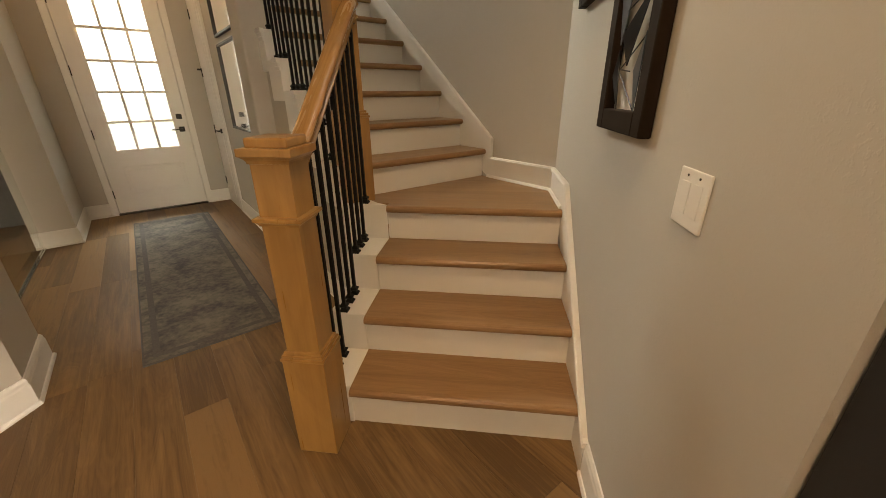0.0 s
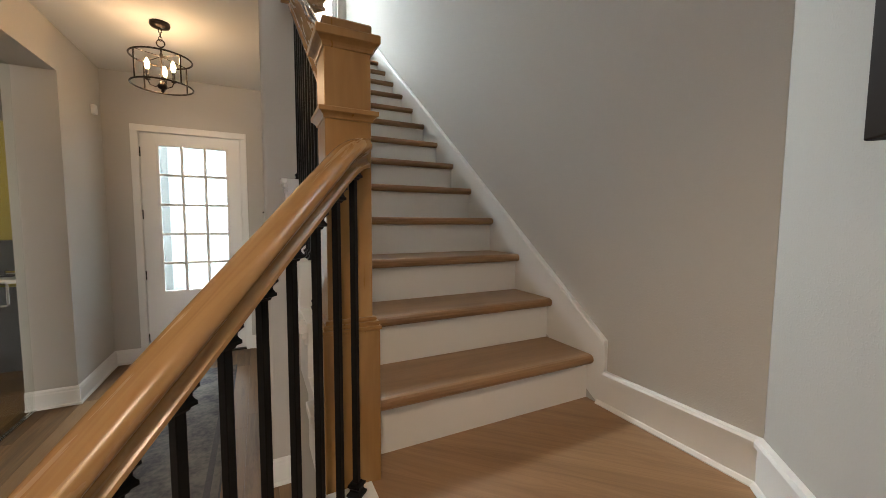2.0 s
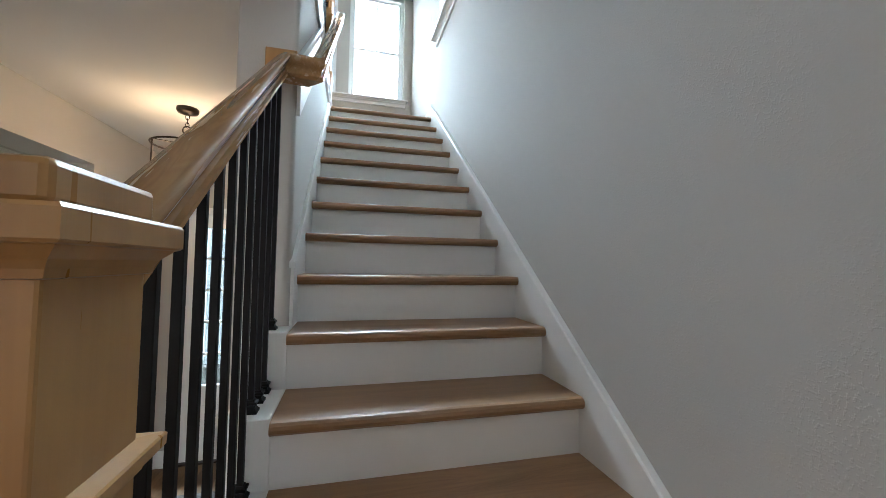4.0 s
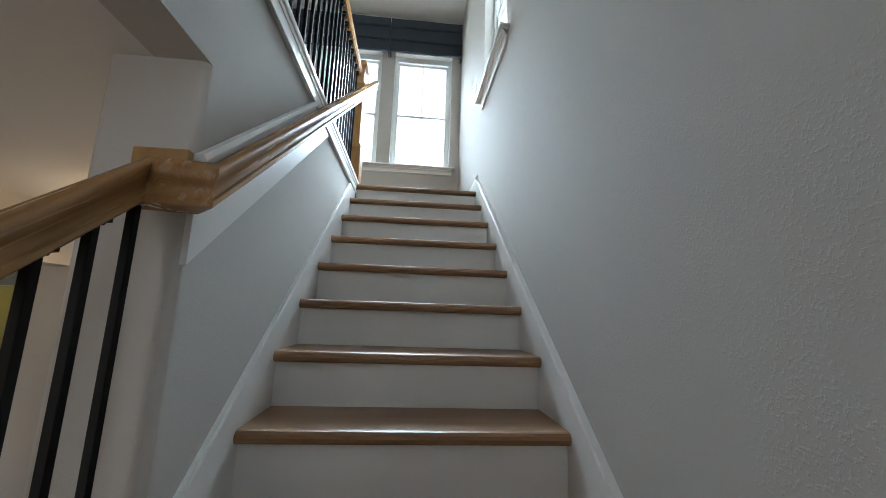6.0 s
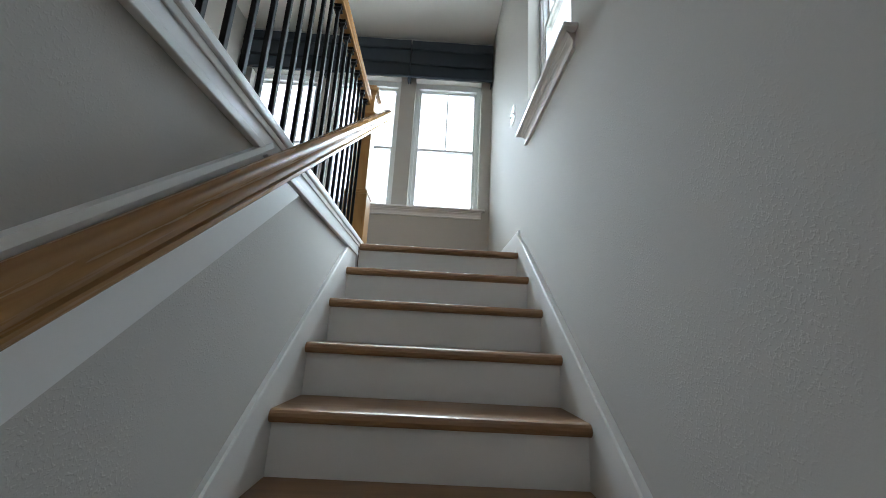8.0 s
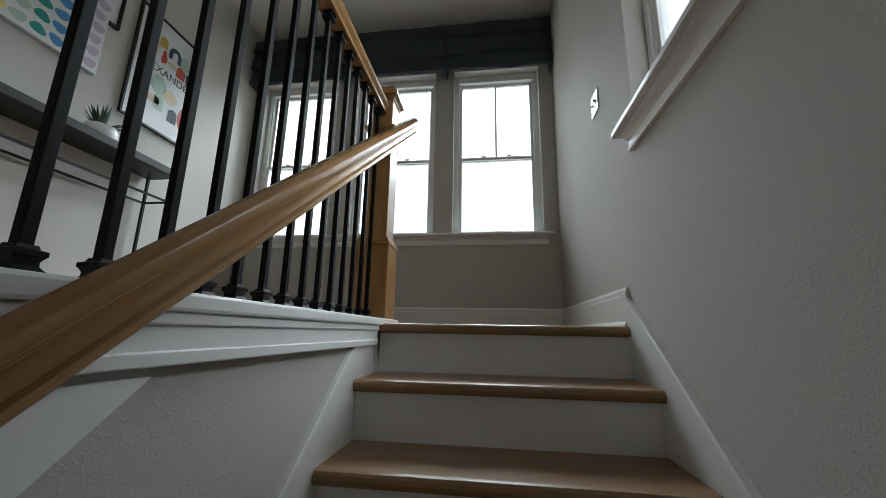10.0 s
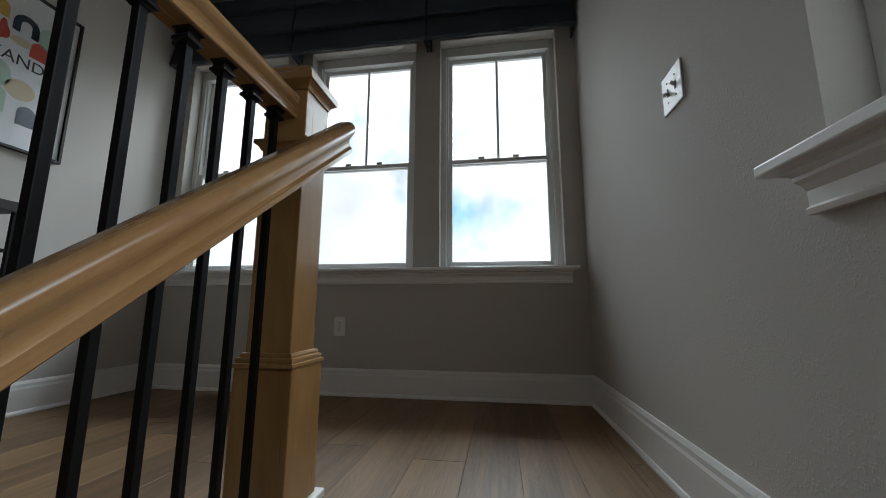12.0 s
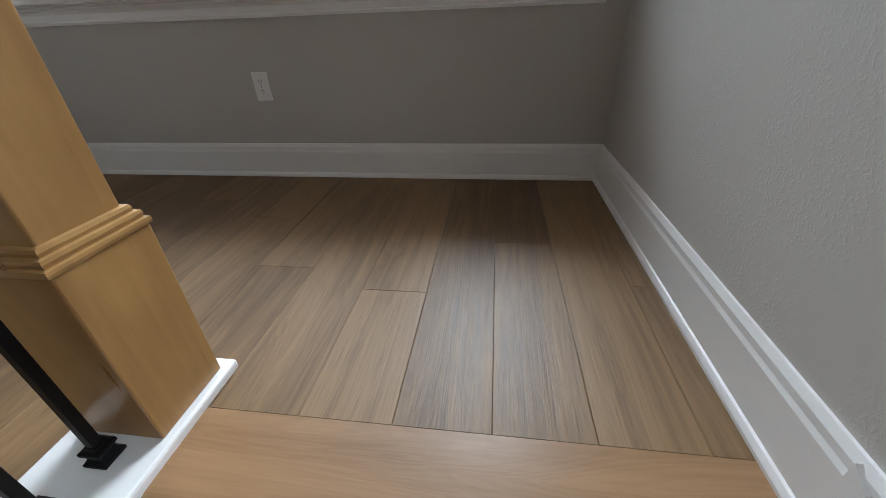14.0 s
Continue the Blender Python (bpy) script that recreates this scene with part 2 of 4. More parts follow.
def lathe(profile, n=24, at=(0, 0, 0), axis="z", bm=None):
    """A turned shape from (radius, height) pairs."""
    bm = bm or bmesh.new()
    rings = []
    for r, h in profile:
        ring = []
        for i in range(n):
            a = 2 * math.pi * i / n
            p = Vector((r * math.cos(a), r * math.sin(a), h))
            if axis == "x":
                p = Vector((p.z, p.x, p.y))
            elif axis == "y":
                p = Vector((p.x, p.z, p.y))
            ring.append(bm.verts.new(p + Vector(at)))
        rings.append(ring)
    for a, b in zip(rings, rings[1:]):
        for i in range(n):
            bm.faces.new((a[i], a[(i + 1) % n], b[(i + 1) % n], b[i]))
    bm.faces.new(rings[0][::-1])
    bm.faces.new(rings[-1])
    return bm


def sweep(profile, path, bm=None, closed=False):
    """Carries an upright outline (across, up) along a path of points, with mitred corners."""
    bm = bm or bmesh.new()
    pts = [Vector(p) for p in path]
    n = len(pts)
    rings = []
    for i, p in enumerate(pts):
        a = pts[i] - pts[i - 1] if i or closed else pts[1] - pts[0]
        b = pts[(i + 1) % n] - pts[i] if i < n - 1 or closed else pts[-1] - pts[-2]
        ah, bh = Vector((a.x, a.y)).normalized(), Vector((b.x, b.y)).normalized()
        if ah.length < 0.5:
            ah = bh
        if bh.length < 0.5:
            bh = ah
        t = (ah + bh).normalized()
        k = 1 / max(0.3, t.dot(bh))
        side = Vector((t.y, -t.x, 0)) * k
        rings.append([bm.verts.new(p + side * u + Vector((0, 0, v))) for u, v in profile])
    m = len(profile)
    for i in range(n if closed else n - 1):
        a, b = rings[i], rings[(i + 1) % n]
        for j in range(m):
            bm.faces.new((a[j], a[(j + 1) % m], b[(j + 1) % m], b[j]))
    if not closed:
        bm.faces.new(rings[0][::-1])
        bm.faces.new(rings[-1])
    return bm


def tube(path, r, n=10, bm=None, closed=False):
    """A round bar along a path."""
    bm = bm or bmesh.new()
    pts = [Vector(p) for p in path]
    rings = []
    k = len(pts)
    for i, p in enumerate(pts):
        if closed:
            t = (pts[(i + 1) % k] - pts[i - 1]).normalized()
        else:
            t = (pts[min(i + 1, k - 1)] - pts[max(i - 1, 0)]).normalized()
        ref = Vector((0, 0, 1)) if abs(t.z) < 0.9 else Vector((1, 0, 0))
        s = t.cross(ref).normalized()
        u = s.cross(t)
        rings.append([bm.verts.new(p + r * (math.cos(2 * math.pi * j / n) * s + math.sin(2 * math.pi * j / n) * u)) for j in range(n)])
    for i in range(k if closed else k - 1):
        a, b = rings[i], rings[(i + 1) % k]
        for j in range(n):
            bm.faces.new((a[j], a[(j + 1) % n], b[(j + 1) % n], b[j]))
    if not closed:
        bm.faces.new(rings[0][::-1])
        bm.faces.new(rings[-1])
    return bm


def prism(bm, outline, z0, z1):
    """An upright prism over a plan outline."""
    lo = [bm.verts.new((x, y, z0)) for x, y in outline]
    hi = [bm.verts.new((x, y, z1)) for x, y in outline]
    bm.faces.new(lo[::-1])
    bm.faces.new(hi)
    k = len(outline)
    for i in range(k):
        bm.faces.new((lo[i], lo[(i + 1) % k], hi[(i + 1) % k], hi[i]))
    return lo + hi


def side_prism(bm, outline, x0, x1):
    """A prism over an outline in (y, z), from x0 to x1."""
    a = [bm.verts.new((x0, y, z)) for y, z in outline]
    b = [bm.verts.new((x1, y, z)) for y, z in outline]
    bm.faces.new(a)
    bm.faces.new(b[::-1])
    k = len(outline)
    for i in range(k):
        bm.faces.new((a[i], b[i], b[(i + 1) % k], a[(i + 1) % k]))
    return a + b


# ---- measures ----
R, G = 0.195, 0.257            # rise and run of a step
TOP = 18 * R                   # upper floor
CEIL1, CEIL2 = 3.05, 6.33      # the ceilings
FAR = 4.515                    # far wall of the upper hall
LEFT2 = -2.8                   # left wall of the upper hall
WX = 0.018                     # right wall of the stair
C45 = math.sqrt(0.5)
D45 = Matrix(((C45, C45, 0, 0), (C45, -C45, 0, 0), (0, 0, 1, 0), (0, 0, 0, 1)))  # (along, across, up) of the lower flight


def lower(u, w):
    return ((u + w) * C45, (u - w) * C45)


U1, GL = -1.797, 0.252          # first nosing of the lower flight, its run
WL, WR = -0.337, 0.598         # ends of the lower treads


def nose_y(k):
    return (k - 6) * G


# ---- walls, floors, ceilings ----
tagged(link("wall_right", boxes(
    (WX, 0.18, -0.852, 2.165, 0, CEIL2), (WX, 0.18, 2.905, FAR, 0, CEIL2),
    (WX, 0.18, 2.165, 2.905, 0, 4.258), (WX, 0.18, 2.165, 2.905, 5.80, CEIL2)), WALL), "greige painted textured drywall beside the staircase", "wall", kind="structure")
WINX = ((-0.846, -0.102), (-1.755, -1.009), (-2.69, -1.94))
far_boxes = [(LEFT2 - 0.15, 0.18, FAR, FAR + 0.17, 3.0, 4.262), (LEFT2 - 0.15, 0.18, FAR, FAR + 0.17, 5.80, CEIL2 + 0.1)]
xs = [LEFT2 - 0.15, *[v for w in reversed(WINX) for v in w], 0.18]
for a, b in zip(xs[::2], xs[1::2]):
    far_boxes.append((a, b, FAR, FAR + 0.17, 4.262, 5.80))
tagged(link("wall_far", boxes(*far_boxes), WALL), "greige painted drywall with three window openings", "wall", kind="structure")
tagged(link("wall_left_upper", boxes((LEFT2 - 0.15, LEFT2, -1.2, FAR, 3.3, CEIL2 + 0.1)), WALL), "greige painted drywall of the upper hall", "wall", kind="structure")
tagged(link("wall_rear_upper", boxes((LEFT2, 0.18, -1.35, -1.2, CEIL1, CEIL2 + 0.1)), WALL), "plain greige wall closing the upper hall", "wall", kind="structure")
tagged(link("ceiling_upper", boxes((LEFT2 - 0.15, 0.18, -1.35, FAR + 0.17, CEIL2, CEIL2 + 0.12)), CEIL), "off-white textured ceiling of the upper hall", "ceiling", kind="structure")
# the wall on the open side of the stair
bm = bmesh.new()
def rounded(cx, cy, r, a0):
    return [(cx + r * math.cos(radians(a0 + 15 * i)), cy + r * math.sin(radians(a0 + 15 * i))) for i in range(7)]


pier = [*rounded(-1.2, 0.95, 0.02, 180), *rounded(-1.02, 0.95, 0.02, 270), (-1.0, 3.625), (-1.12, 3.625), (-1.12, 1.2), (-1.22, 1.2)]
prism(bm, pier, 0, CEIL1)
box(bm, -1.12, -1.0, 0.93, 3.625, CEIL1, TOP - 0.02)
box(bm, -1.12, -1.0, -1.2, 0.93, CEIL1, TOP - 0.02)
tagged(link("wall_stair", bm, WALL), "greige drywall between the stair and the entrance hall", "wall", kind="structure")
# 45 degree wall of the lower flight
bm = bmesh.new()
prism(bm, [lower(-2.578, 0.616), lower(-0.59, 0.616), (WX + 0.16, -0.83), lower(-0.6, 0.78), lower(-2.578, 0.78)], 0, CEIL1 + 0.3)
tagged(link("wall_diagonal", bm, WALL), "greige painted wall beside the lowest steps", "wall", kind="structure")
# stand-in for the unlit passage: its darkness is put into the colour
tagged(link("wall_passage", boxes((-1.6, 0.05, -0.12, 0, 0, CEIL1), m=Matrix.Translation((*lower(-2.633, 0.628), 0)) @ Matrix.Rotation(radians(45), 4, "Z")), material("passage_darkness", (0.02, 0.021, 0.025), 0.6, var=0.1)), "near-black wall standing in for the unlit passage", "wall", kind="structure")
# entrance hall
DX0, DX1, DTOP = -2.345, -1.42, 2.46
tagged(link("wall_entrance", boxes((-3.1, DX0 - 0.02, 3.625, 3.78, 0, CEIL1), (DX1 + 0.02, -1.0, 3.625, 3.78, 0, CEIL1), (DX0 - 0.02, DX1 + 0.02, 3.625, 3.78, DTOP + 0.02, CEIL1)), WALL), "greige wall around the front door", "wall", kind="structure")
tagged(link("wall_hall", boxes((-2.96, -2.64, 2.71, 3.625, 0, CEIL1)), WALL), "greige wall between the office opening and the front door", "wall", kind="structure")
tagged(link("wall_hall_header", boxes((-2.96, -2.64, 0.44, 2.71, 2.705, CEIL1)), WALL), "greige header over the wide office opening", "wall", kind="structure")
bm = bmesh.new()
prism(bm, [(-2.96, 0.44), (-2.63, 0.44), (-2.63, 0.01), (-2.96, -0.32)], 0, CEIL1)
tagged(link("wall_hall_stub", bm, WALL), "greige wall stub with a splayed end", "wall", kind="structure")
tagged(link("ceiling_lower", boxes((-6.2, -1.12, -7.2, 3.78, CEIL1, CEIL1 + 0.12), (-6.2, -3.1, 3.78, 4.9, CEIL1, CEIL1 + 0.12), (-1.12, 2.2, -7.2, -1.2, CEIL1, CEIL1 + 0.12)), CEIL), "off-white textured ceiling of the entrance hall", "ceiling", kind="structure")
# plain walls that close the place behind
tagged(link("wall_rear", boxes((-6.2, -4.3, -7.2, -7.05, 0, CEIL1), (-0.9, 2.2, -7.2, -7.05, 0, CEIL1), (-4.3, -0.9, -7.2, -7.05, 2.6, CEIL1), (-4.3, -0.9, -7.2, -7.05, 0, 0.4)), WALL), "plain greige wall closing the living space", "wall", kind="structure")
tagged(link("wall_side_rear", boxes((2.05, 2.2, -7.05, -1.2, 0, CEIL1)), WALL), "plain greige wall closing the living space", "wall", kind="structure")
tagged(link("wall_west", boxes((-6.2, -6.05, -7.05, 4.75, 0, CEIL1), (-6.05, -3.1, 4.6, 4.75, 0, CEIL1), (-3.1, -2.95, 3.78, 4.75, 0, CEIL1)), WALL), "plain wall closing the office side", "wall", kind="structure")
tagged(link("ground", boxes((-600, 600, -600, 600, -0.6, -0.5)), material("pale_drive", (0.34, 0.33, 0.31), 0.9, var=0.15, scale=0.5)), "pale concrete drive and ground outside", "ground", kind="structure")
tagged(link("floor_slab_upper", boxes((LEFT2, -1.125, -1.2, FAR, CEIL1 + 0.12, TOP - 0.016), (-1.125, WX, 3.14, FAR, CEIL1 + 0.3, TOP - 0.016)), JOINT), "structure under the upper floor", "floor", kind="structure")
tagged(link("floor_slab_lower", boxes((-6.2, 2.2, -7.2, 3.78, -0.2, -0.012), (-6.2, -3.1, 3.78, 4.9, -0.2, -0.012)), JOINT), "structure under the lower floor", "floor", kind="structure")

# ---- staircase ----
stair = thing("staircase", "closed wooden staircase with stained oak treads and white risers", "staircase")


def nosed(bm, y0, y1, x0, x1, z, th=0.04):
    """A tread with a rounded front edge at y0."""
    y0, r = y0 - 0.006, th / 2
    pts = [(y1, z - th), (y1, z)]
    for i in range(7):
        a = math.pi / 2 + math.pi * i / 6
        pts.append((y0 + r + r * math.cos(a), z - r + r * math.sin(a)))
    return side_prism(bm, pts, x0, x1)


for k in range(5, 18):
    bm = bmesh.new()
    x0 = -0.992 if k >= 10 else -0.985
    nosed(bm, nose_y(k), nose_y(k + 1) + 0.03, x0, 0.0, k * R)
    part("tread", bm, TREAD, stair)
    part("riser", boxes((-0.99, 0.0, nose_y(k) + 0.028, nose_y(k) + 0.045, (k - 1) * R, k * R - 0.032)), TRIM, stair)
bm = bmesh.new()
nosed(bm, nose_y(18), 3.25, -0.985, 0.0, TOP)
part("tread", bm, TREAD, stair)
part("riser", boxes((-0.99, 0.0, nose_y(18) + 0.028, nose_y(18) + 0.045, 17 * R, TOP - 0.032)), TRIM, stair)
for k in (1, 2, 3):
    bm = bmesh.new()
    vs = nosed(bm, U1 + (k - 1) * GL, U1 + k * GL + 0.03, -WR, -WL, k * R)
    # across runs to the right
    for v in vs:
        a, u, z = v.co
        v.co = (*lower(u, -a), z)
    part("tread", bm, TREAD45, stair)
for k in (1, 2, 3, 4):
    u = U1 + (k - 1) * GL
    bm = bmesh.new()
    prism(bm, [lower(u + 0.028, WL), lower(u + 0.045, WL), lower(u + 0.045, WR), lower(u + 0.028, WR)], (k - 1) * R, k * R - 0.032)
    part("riser", bm, TRIM, stair)
# winder: a wedge with its nosing along the lower flight's fourth riser
bm = bmesh.new()
u4 = U1 + 3 * GL
vs = nosed(bm, u4, u4 + 0.06, -WR, -WL, 4 * R)
for v in vs:
    a, u, z = v.co
    v.co = (*lower(u, -a), z)
prism(bm, [lower(u4 + 0.06, WL), lower(u4 + 0.06, WR), (0.0, -0.845), (0.0, nose_y(5) + 0.04), (-0.985, nose_y(5) + 0.04), (-0.985, -0.42)], 4 * R - 0.032, 4 * R)
part("winder_tread", bm, TREAD45, stair)
# skirt boards
SL = R / G


def skirt_z(y, lift):
    return (y - nose_y(6)) * SL + 6 * R + lift


bm = bmesh.new()
ys, ye = -0.316, 2.96
side_prism(bm, [(ys, 4 * R - 0.02), (ys, skirt_z(ys, 0.11)), (ye, skirt_z(ye, 0.11)), (nose_y(18) + 0.08, TOP + 0.15), (nose_y(18) + 0.08, TOP - 0.2), (nose_y(18), TOP - 0.5)], 0.0, WX)
part("skirt_board", bm, TRIM, stair)
bm = sweep([(-0.008, 0), (0.018, 0), (0.018, 0.022), (-0.004, 0.022), (-0.008, 0.012)], [(0.0, ys, skirt_z(ys, 0.1)), (0.0, ye, skirt_z(ye, 0.1))])
part("skirt_cap", bm, TRIM, stair)
bm = bmesh.new()
ys2 = 0.93
side_prism(bm, [(ys2, skirt_z(ys2, -0.35)), (ys2, skirt_z(ys2, 0.115)), (ye, skirt_z(ye, 0.115)), (ye + 0.05, TOP - 0.07), (nose_y(18), TOP - 0.4)], -1.0, -0.988)
part("skirt_board", bm, TRIM, stair)
bm = sweep([(-0.018, 0), (0.006, 0), (0.006, 0.012), (0.002, 0.022), (-0.018, 0.022)], [(-0.988, ys2, skirt_z(ys2, 0.105)), (-0.988, 2.79, skirt_z(2.79, 0.105))])
part("skirt_cap", bm, TRIM, stair)
# skirt of the lower flight
bm = bmesh.new()
def lz(u, lift):
    return (u - U1) * R / GL + R + lift
out = [(U1 - 0.12, 0.0), (U1 - 0.12, 0.14), (U1 - 0.1, 0.14 + 0.0), (-1.045, 4 * R + 0.127), (-0.586, 4 * R + 0.127), (-0.586, 4 * R - 0.05), (-1.0, 4 * R - 0.1), (U1 + 0.1, 0.0)]
vs = side_prism(bm, out, -WR, -WR - 0.018)
for v in vs:
    a, u, z = v.co
    v.co = (*lower(u, -a), z)
part("skirt_board", bm, TRIM, stair)
bm = sweep([(-0.01, 0), (0.016, 0), (0.016, 0.022), (-0.004, 0.022), (-0.01, 0.012)], [(*lower(U1 - 0.12, WR), 0.135), (*lower(U1 - 0.1, WR), 0.14), (*lower(-1.045, WR), 4 * R + 0.122), (*lower(-0.597, WR), 4 * R + 0.122), (0.0, nose_y(5) - 0.06, 4 * R + 0.122)])
part("skirt_cap", bm, TRIM, stair)
part("skirt_board", boxes((0.0, WX, -0.85, -0.316, 4 * R, 4 * R + 0.127)), TRIM, stair)
part("shoe_moulding", sweep([(-0.014, 0), (0.002, 0), (0.002, 0.016), (-0.006, 0.014), (-0.014, 0.004)], [(*lower(-1.0, WR), 4 * R), (*lower(-0.597, WR), 4 * R), (0.0, nose_y(5) - 0.03, 4 * R)]), TRIM, stair)
# open side: white stepped stringer with returned caps
SX0, SX1 = -1.115, -0.985
for k in range(5, 10):
    y1 = min(nose_y(k + 1) + 0.02, 0.93)
    bm = bmesh.new()
    box(bm, SX0, SX1, nose_y(k) + 0.02, y1, (k - 1) * R - 0.06, k * R + 0.004, bevel=0.003)
    part("stringer_step", bm, TRIM, stair)
    bm = bmesh.new()
    box(bm, SX0 - 0.028, SX0 + 0.002, nose_y(k) - 0.012, nose_y(k) + 0.09, k * R - 0.022, k * R + 0.004, bevel=0.004)
    box(bm, SX0 - 0.02, SX0 + 0.002, nose_y(k) - 0.004, nose_y(k) + 0.08, k * R - 0.045, k * R - 0.022, bevel=0.004)
    box(bm, SX0 - 0.012, SX0 + 0.002, nose_y(k) + 0.004, nose_y(k) + 0.075, k * R - 0.07, k * R - 0.045, bevel=0.003)
    part("bracket", bm, TRIM, stair)
WS0, WS1 = -0.51, WL
for k in (1, 2, 3):
    u = U1 + (k - 1) * GL
    bm = bmesh.new()
    vs = box(bm, u + 0.02, u + GL + 0.02, WS0, WS1, (k - 1) * R - 0.06 if k > 1 else 0, k * R + 0.004, bevel=0.003)
    for v in vs:
        uu, ww, z = v.co
        v.co = (*lower(uu, ww), z)
    part("stringer_step", bm, TRIM, stair)
bm = bmesh.new()
prism(bm, [lower(u4 + 0.012, WS0), lower(u4 + 0.012, WS1), (-0.985, nose_y(5) - 0.16), (-0.985, nose_y(5) + 0.02), (SX0, nose_y(5) + 0.02), (SX0, -0.36)], 3 * R - 0.06, 4 * R + 0.004)
part("stringer_step", bm, TRIM, stair)
# wall under the open stringers
bm = bmesh.new()
side_prism(bm, [(-0.36, 0), (-0.36, 3 * R - 0.05), (nose_y(5), 4 * R - 0.055), (0.93, 4 * R - 0.055 + (0.93 - nose_y(5)) * SL), (0.93, 0)], -1.095, -1.0)
vs = side_prism(bm, [(U1 + 0.04, 0), (U1 + 0.04, 0.01), (u4, 3 * R - 0.05), (-0.96, 3 * R - 0.05), (-0.96, 0)], -WS1 + 0.02, -WS0 - 0.02)
for v in vs:
    a, u, z = v.co
    v.co = (*lower(u, -a), z)
tagged(link("wall_under_stair", bm, WALL), "greige wall closing the space under the stair", "wall", kind="structure")
# board behind the wall rail
bm = bmesh.new()
def bt(y): return 2.803 + SL * (y - 0.92)
def bb(y): return 2.582 + SL * (y - 0.94)
side_prism(bm, [(0.932, bb(0.932)), (0.932, bt(0.932)), (0.932 + (TOP - 0.1 - bt(0.932)) / SL, TOP - 0.1), (0.932 + (TOP - 0.1 - bb(0.932)) / SL, TOP - 0.1)], -1.0, -0.986)
part("rail_board", bm, TRIM, stair)
part("rail_board_cap", sweep([(-0.016, 0), (0.012, 0), (0.012, 0.01), (0.004, 0.024), (-0.016, 0.024)], [(-0.986, 0.932, bt(0.932) - 0.012), (-0.986, 1.78, bt(1.78) - 0.012)]), TRIM, stair)

# ---- balustrades ----
HALF = [(0.0275, -0.038), (0.03, -0.036), (0.03, -0.027), (0.0275, -0.025), (0.0225, -0.021), (0.0205, -0.014), (0.0215, -0.006), (0.0265, 0.001), (0.033, 0.007), (0.037, 0.015), (0.037, 0.022), (0.0335, 0.03), (0.0265, 0.037), (0.014, 0.0415)]
RAILP = [(-x, z) for x, z in HALF] + [(x, z) for x, z in HALF[::-1]]


def handrail(path, mat, parent, outline=RAILP):
    ob = part("handrail", sweep(outline, path), mat, parent, smooth=True)
    ob.data.set_sharp_from_angle(angle=radians(38))


def square_turn(bm, steps):
    """A square moulding round a post, from (half width, height) pairs."""
    rings = [[bm.verts.new((sx * a, sy * a, h)) for sx, sy in ((-1, -1), (1, -1), (1, 1), (-1, 1))] for a, h in steps]
    for p, q in zip(rings, rings[1:]):
        for j in range(4):
            bm.faces.new((p[j], p[(j + 1) % 4], q[(j + 1) % 4], q[j]))
    bm.faces.new(rings[0][::-1])
    bm.faces.new(rings[-1])
    return bm


def newel(parent, at, heights, label=""):
    """A box newel: plinth with stepped moulding, shaft, collar and stepped cap. Heights: plinth, collar, cap, top."""
    hb, hc, hk, ht = heights
    p = part("newel_post", boxes((-0.062, 0.062, -0.062, 0.062, 0.02, hk + 0.02), bevel=0.003), POST, parent, label)
    p.matrix_world = at
    part("plinth", boxes((-0.079, 0.079, -0.079, 0.079, 0, hb), bevel=0.003), POST, p)
    ridge = [(0.079, 0.0), (0.082, 0.001), (0.083, 0.006), (0.082, 0.011), (0.0765, 0.012), (0.0765, 0.014), (0.078, 0.019), (0.0765, 0.024), (0.07, 0.025), (0.07, 0.027), (0.071, 0.031), (0.069, 0.036), (0.062, 0.037)]
    bm = square_turn(bmesh.new(), [(a, hb + h) for a, h in ridge])
    part("plinth_moulding", bm, POST, p)
    cove = [(0.0625, -0.022), (0.0655, -0.021), (0.0665, -0.016), (0.07, -0.011), (0.075, -0.007), (0.0765, -0.006), (0.079, -0.005), (0.0795, 0.005), (0.078, 0.007), (0.0625, 0.009)]
    part("collar", square_turn(bmesh.new(), [(a, hc + h) for a, h in cove]), POST, p)
    cove = [(0.0625, -0.006), (0.066, -0.005), (0.067, 0.001), (0.07, 0.007), (0.076, 0.013), (0.079, 0.016), (0.082, 0.017), (0.084, 0.019), (0.084, 0.038), (0.082, 0.041), (0.066, 0.042)]
    bm = square_turn(bmesh.new(), [(a, hk + h) for a, h in cove])
    box(bm, -0.066, 0.066, -0.066, 0.066, hk + 0.04, ht, bevel=0.006)
    part("cap", bm, POST, p)
    return p


def baluster_set(parent, spots, turn=0.0):
    """Iron bars from (x, y, foot, head), each with a shoe at the foot and a collar under the rail."""
    shoe_bm = bmesh.new()
    square_turn(shoe_bm, [(0.02, 0), (0.0205, 0.006), (0.0175, 0.009), (0.0138, 0.014), (0.0135, 0.019), (0.016, 0.024), (0.018, 0.026), (0.018, 0.032), (0.0125, 0.034), (0.0105, 0.039)])
    shoe_me = bpy.data.meshes.new("shoe")
    shoe_bm.to_mesh(shoe_me)
    shoe_bm.free()
    shoe_me.materials.append(IRON)
    for x, y, z0, z1 in spots:
        bar = part("baluster", boxes((-0.008, 0.008, -0.008, 0.008, 0, z1 - z0), bevel=0.0015), IRON, parent)
        bar.matrix_world = pose(x, y, z0, 0, 0, turn)
        s = new("shoe", shoe_me)
        s.parent = bar
        c = new("collar", shoe_me)
        c.parent = bar
        c.matrix_basis = Matrix.Translation((0, 0, z1 - z0 + 0.004)) @ Matrix.Diagonal((1, 1, -1, 1))


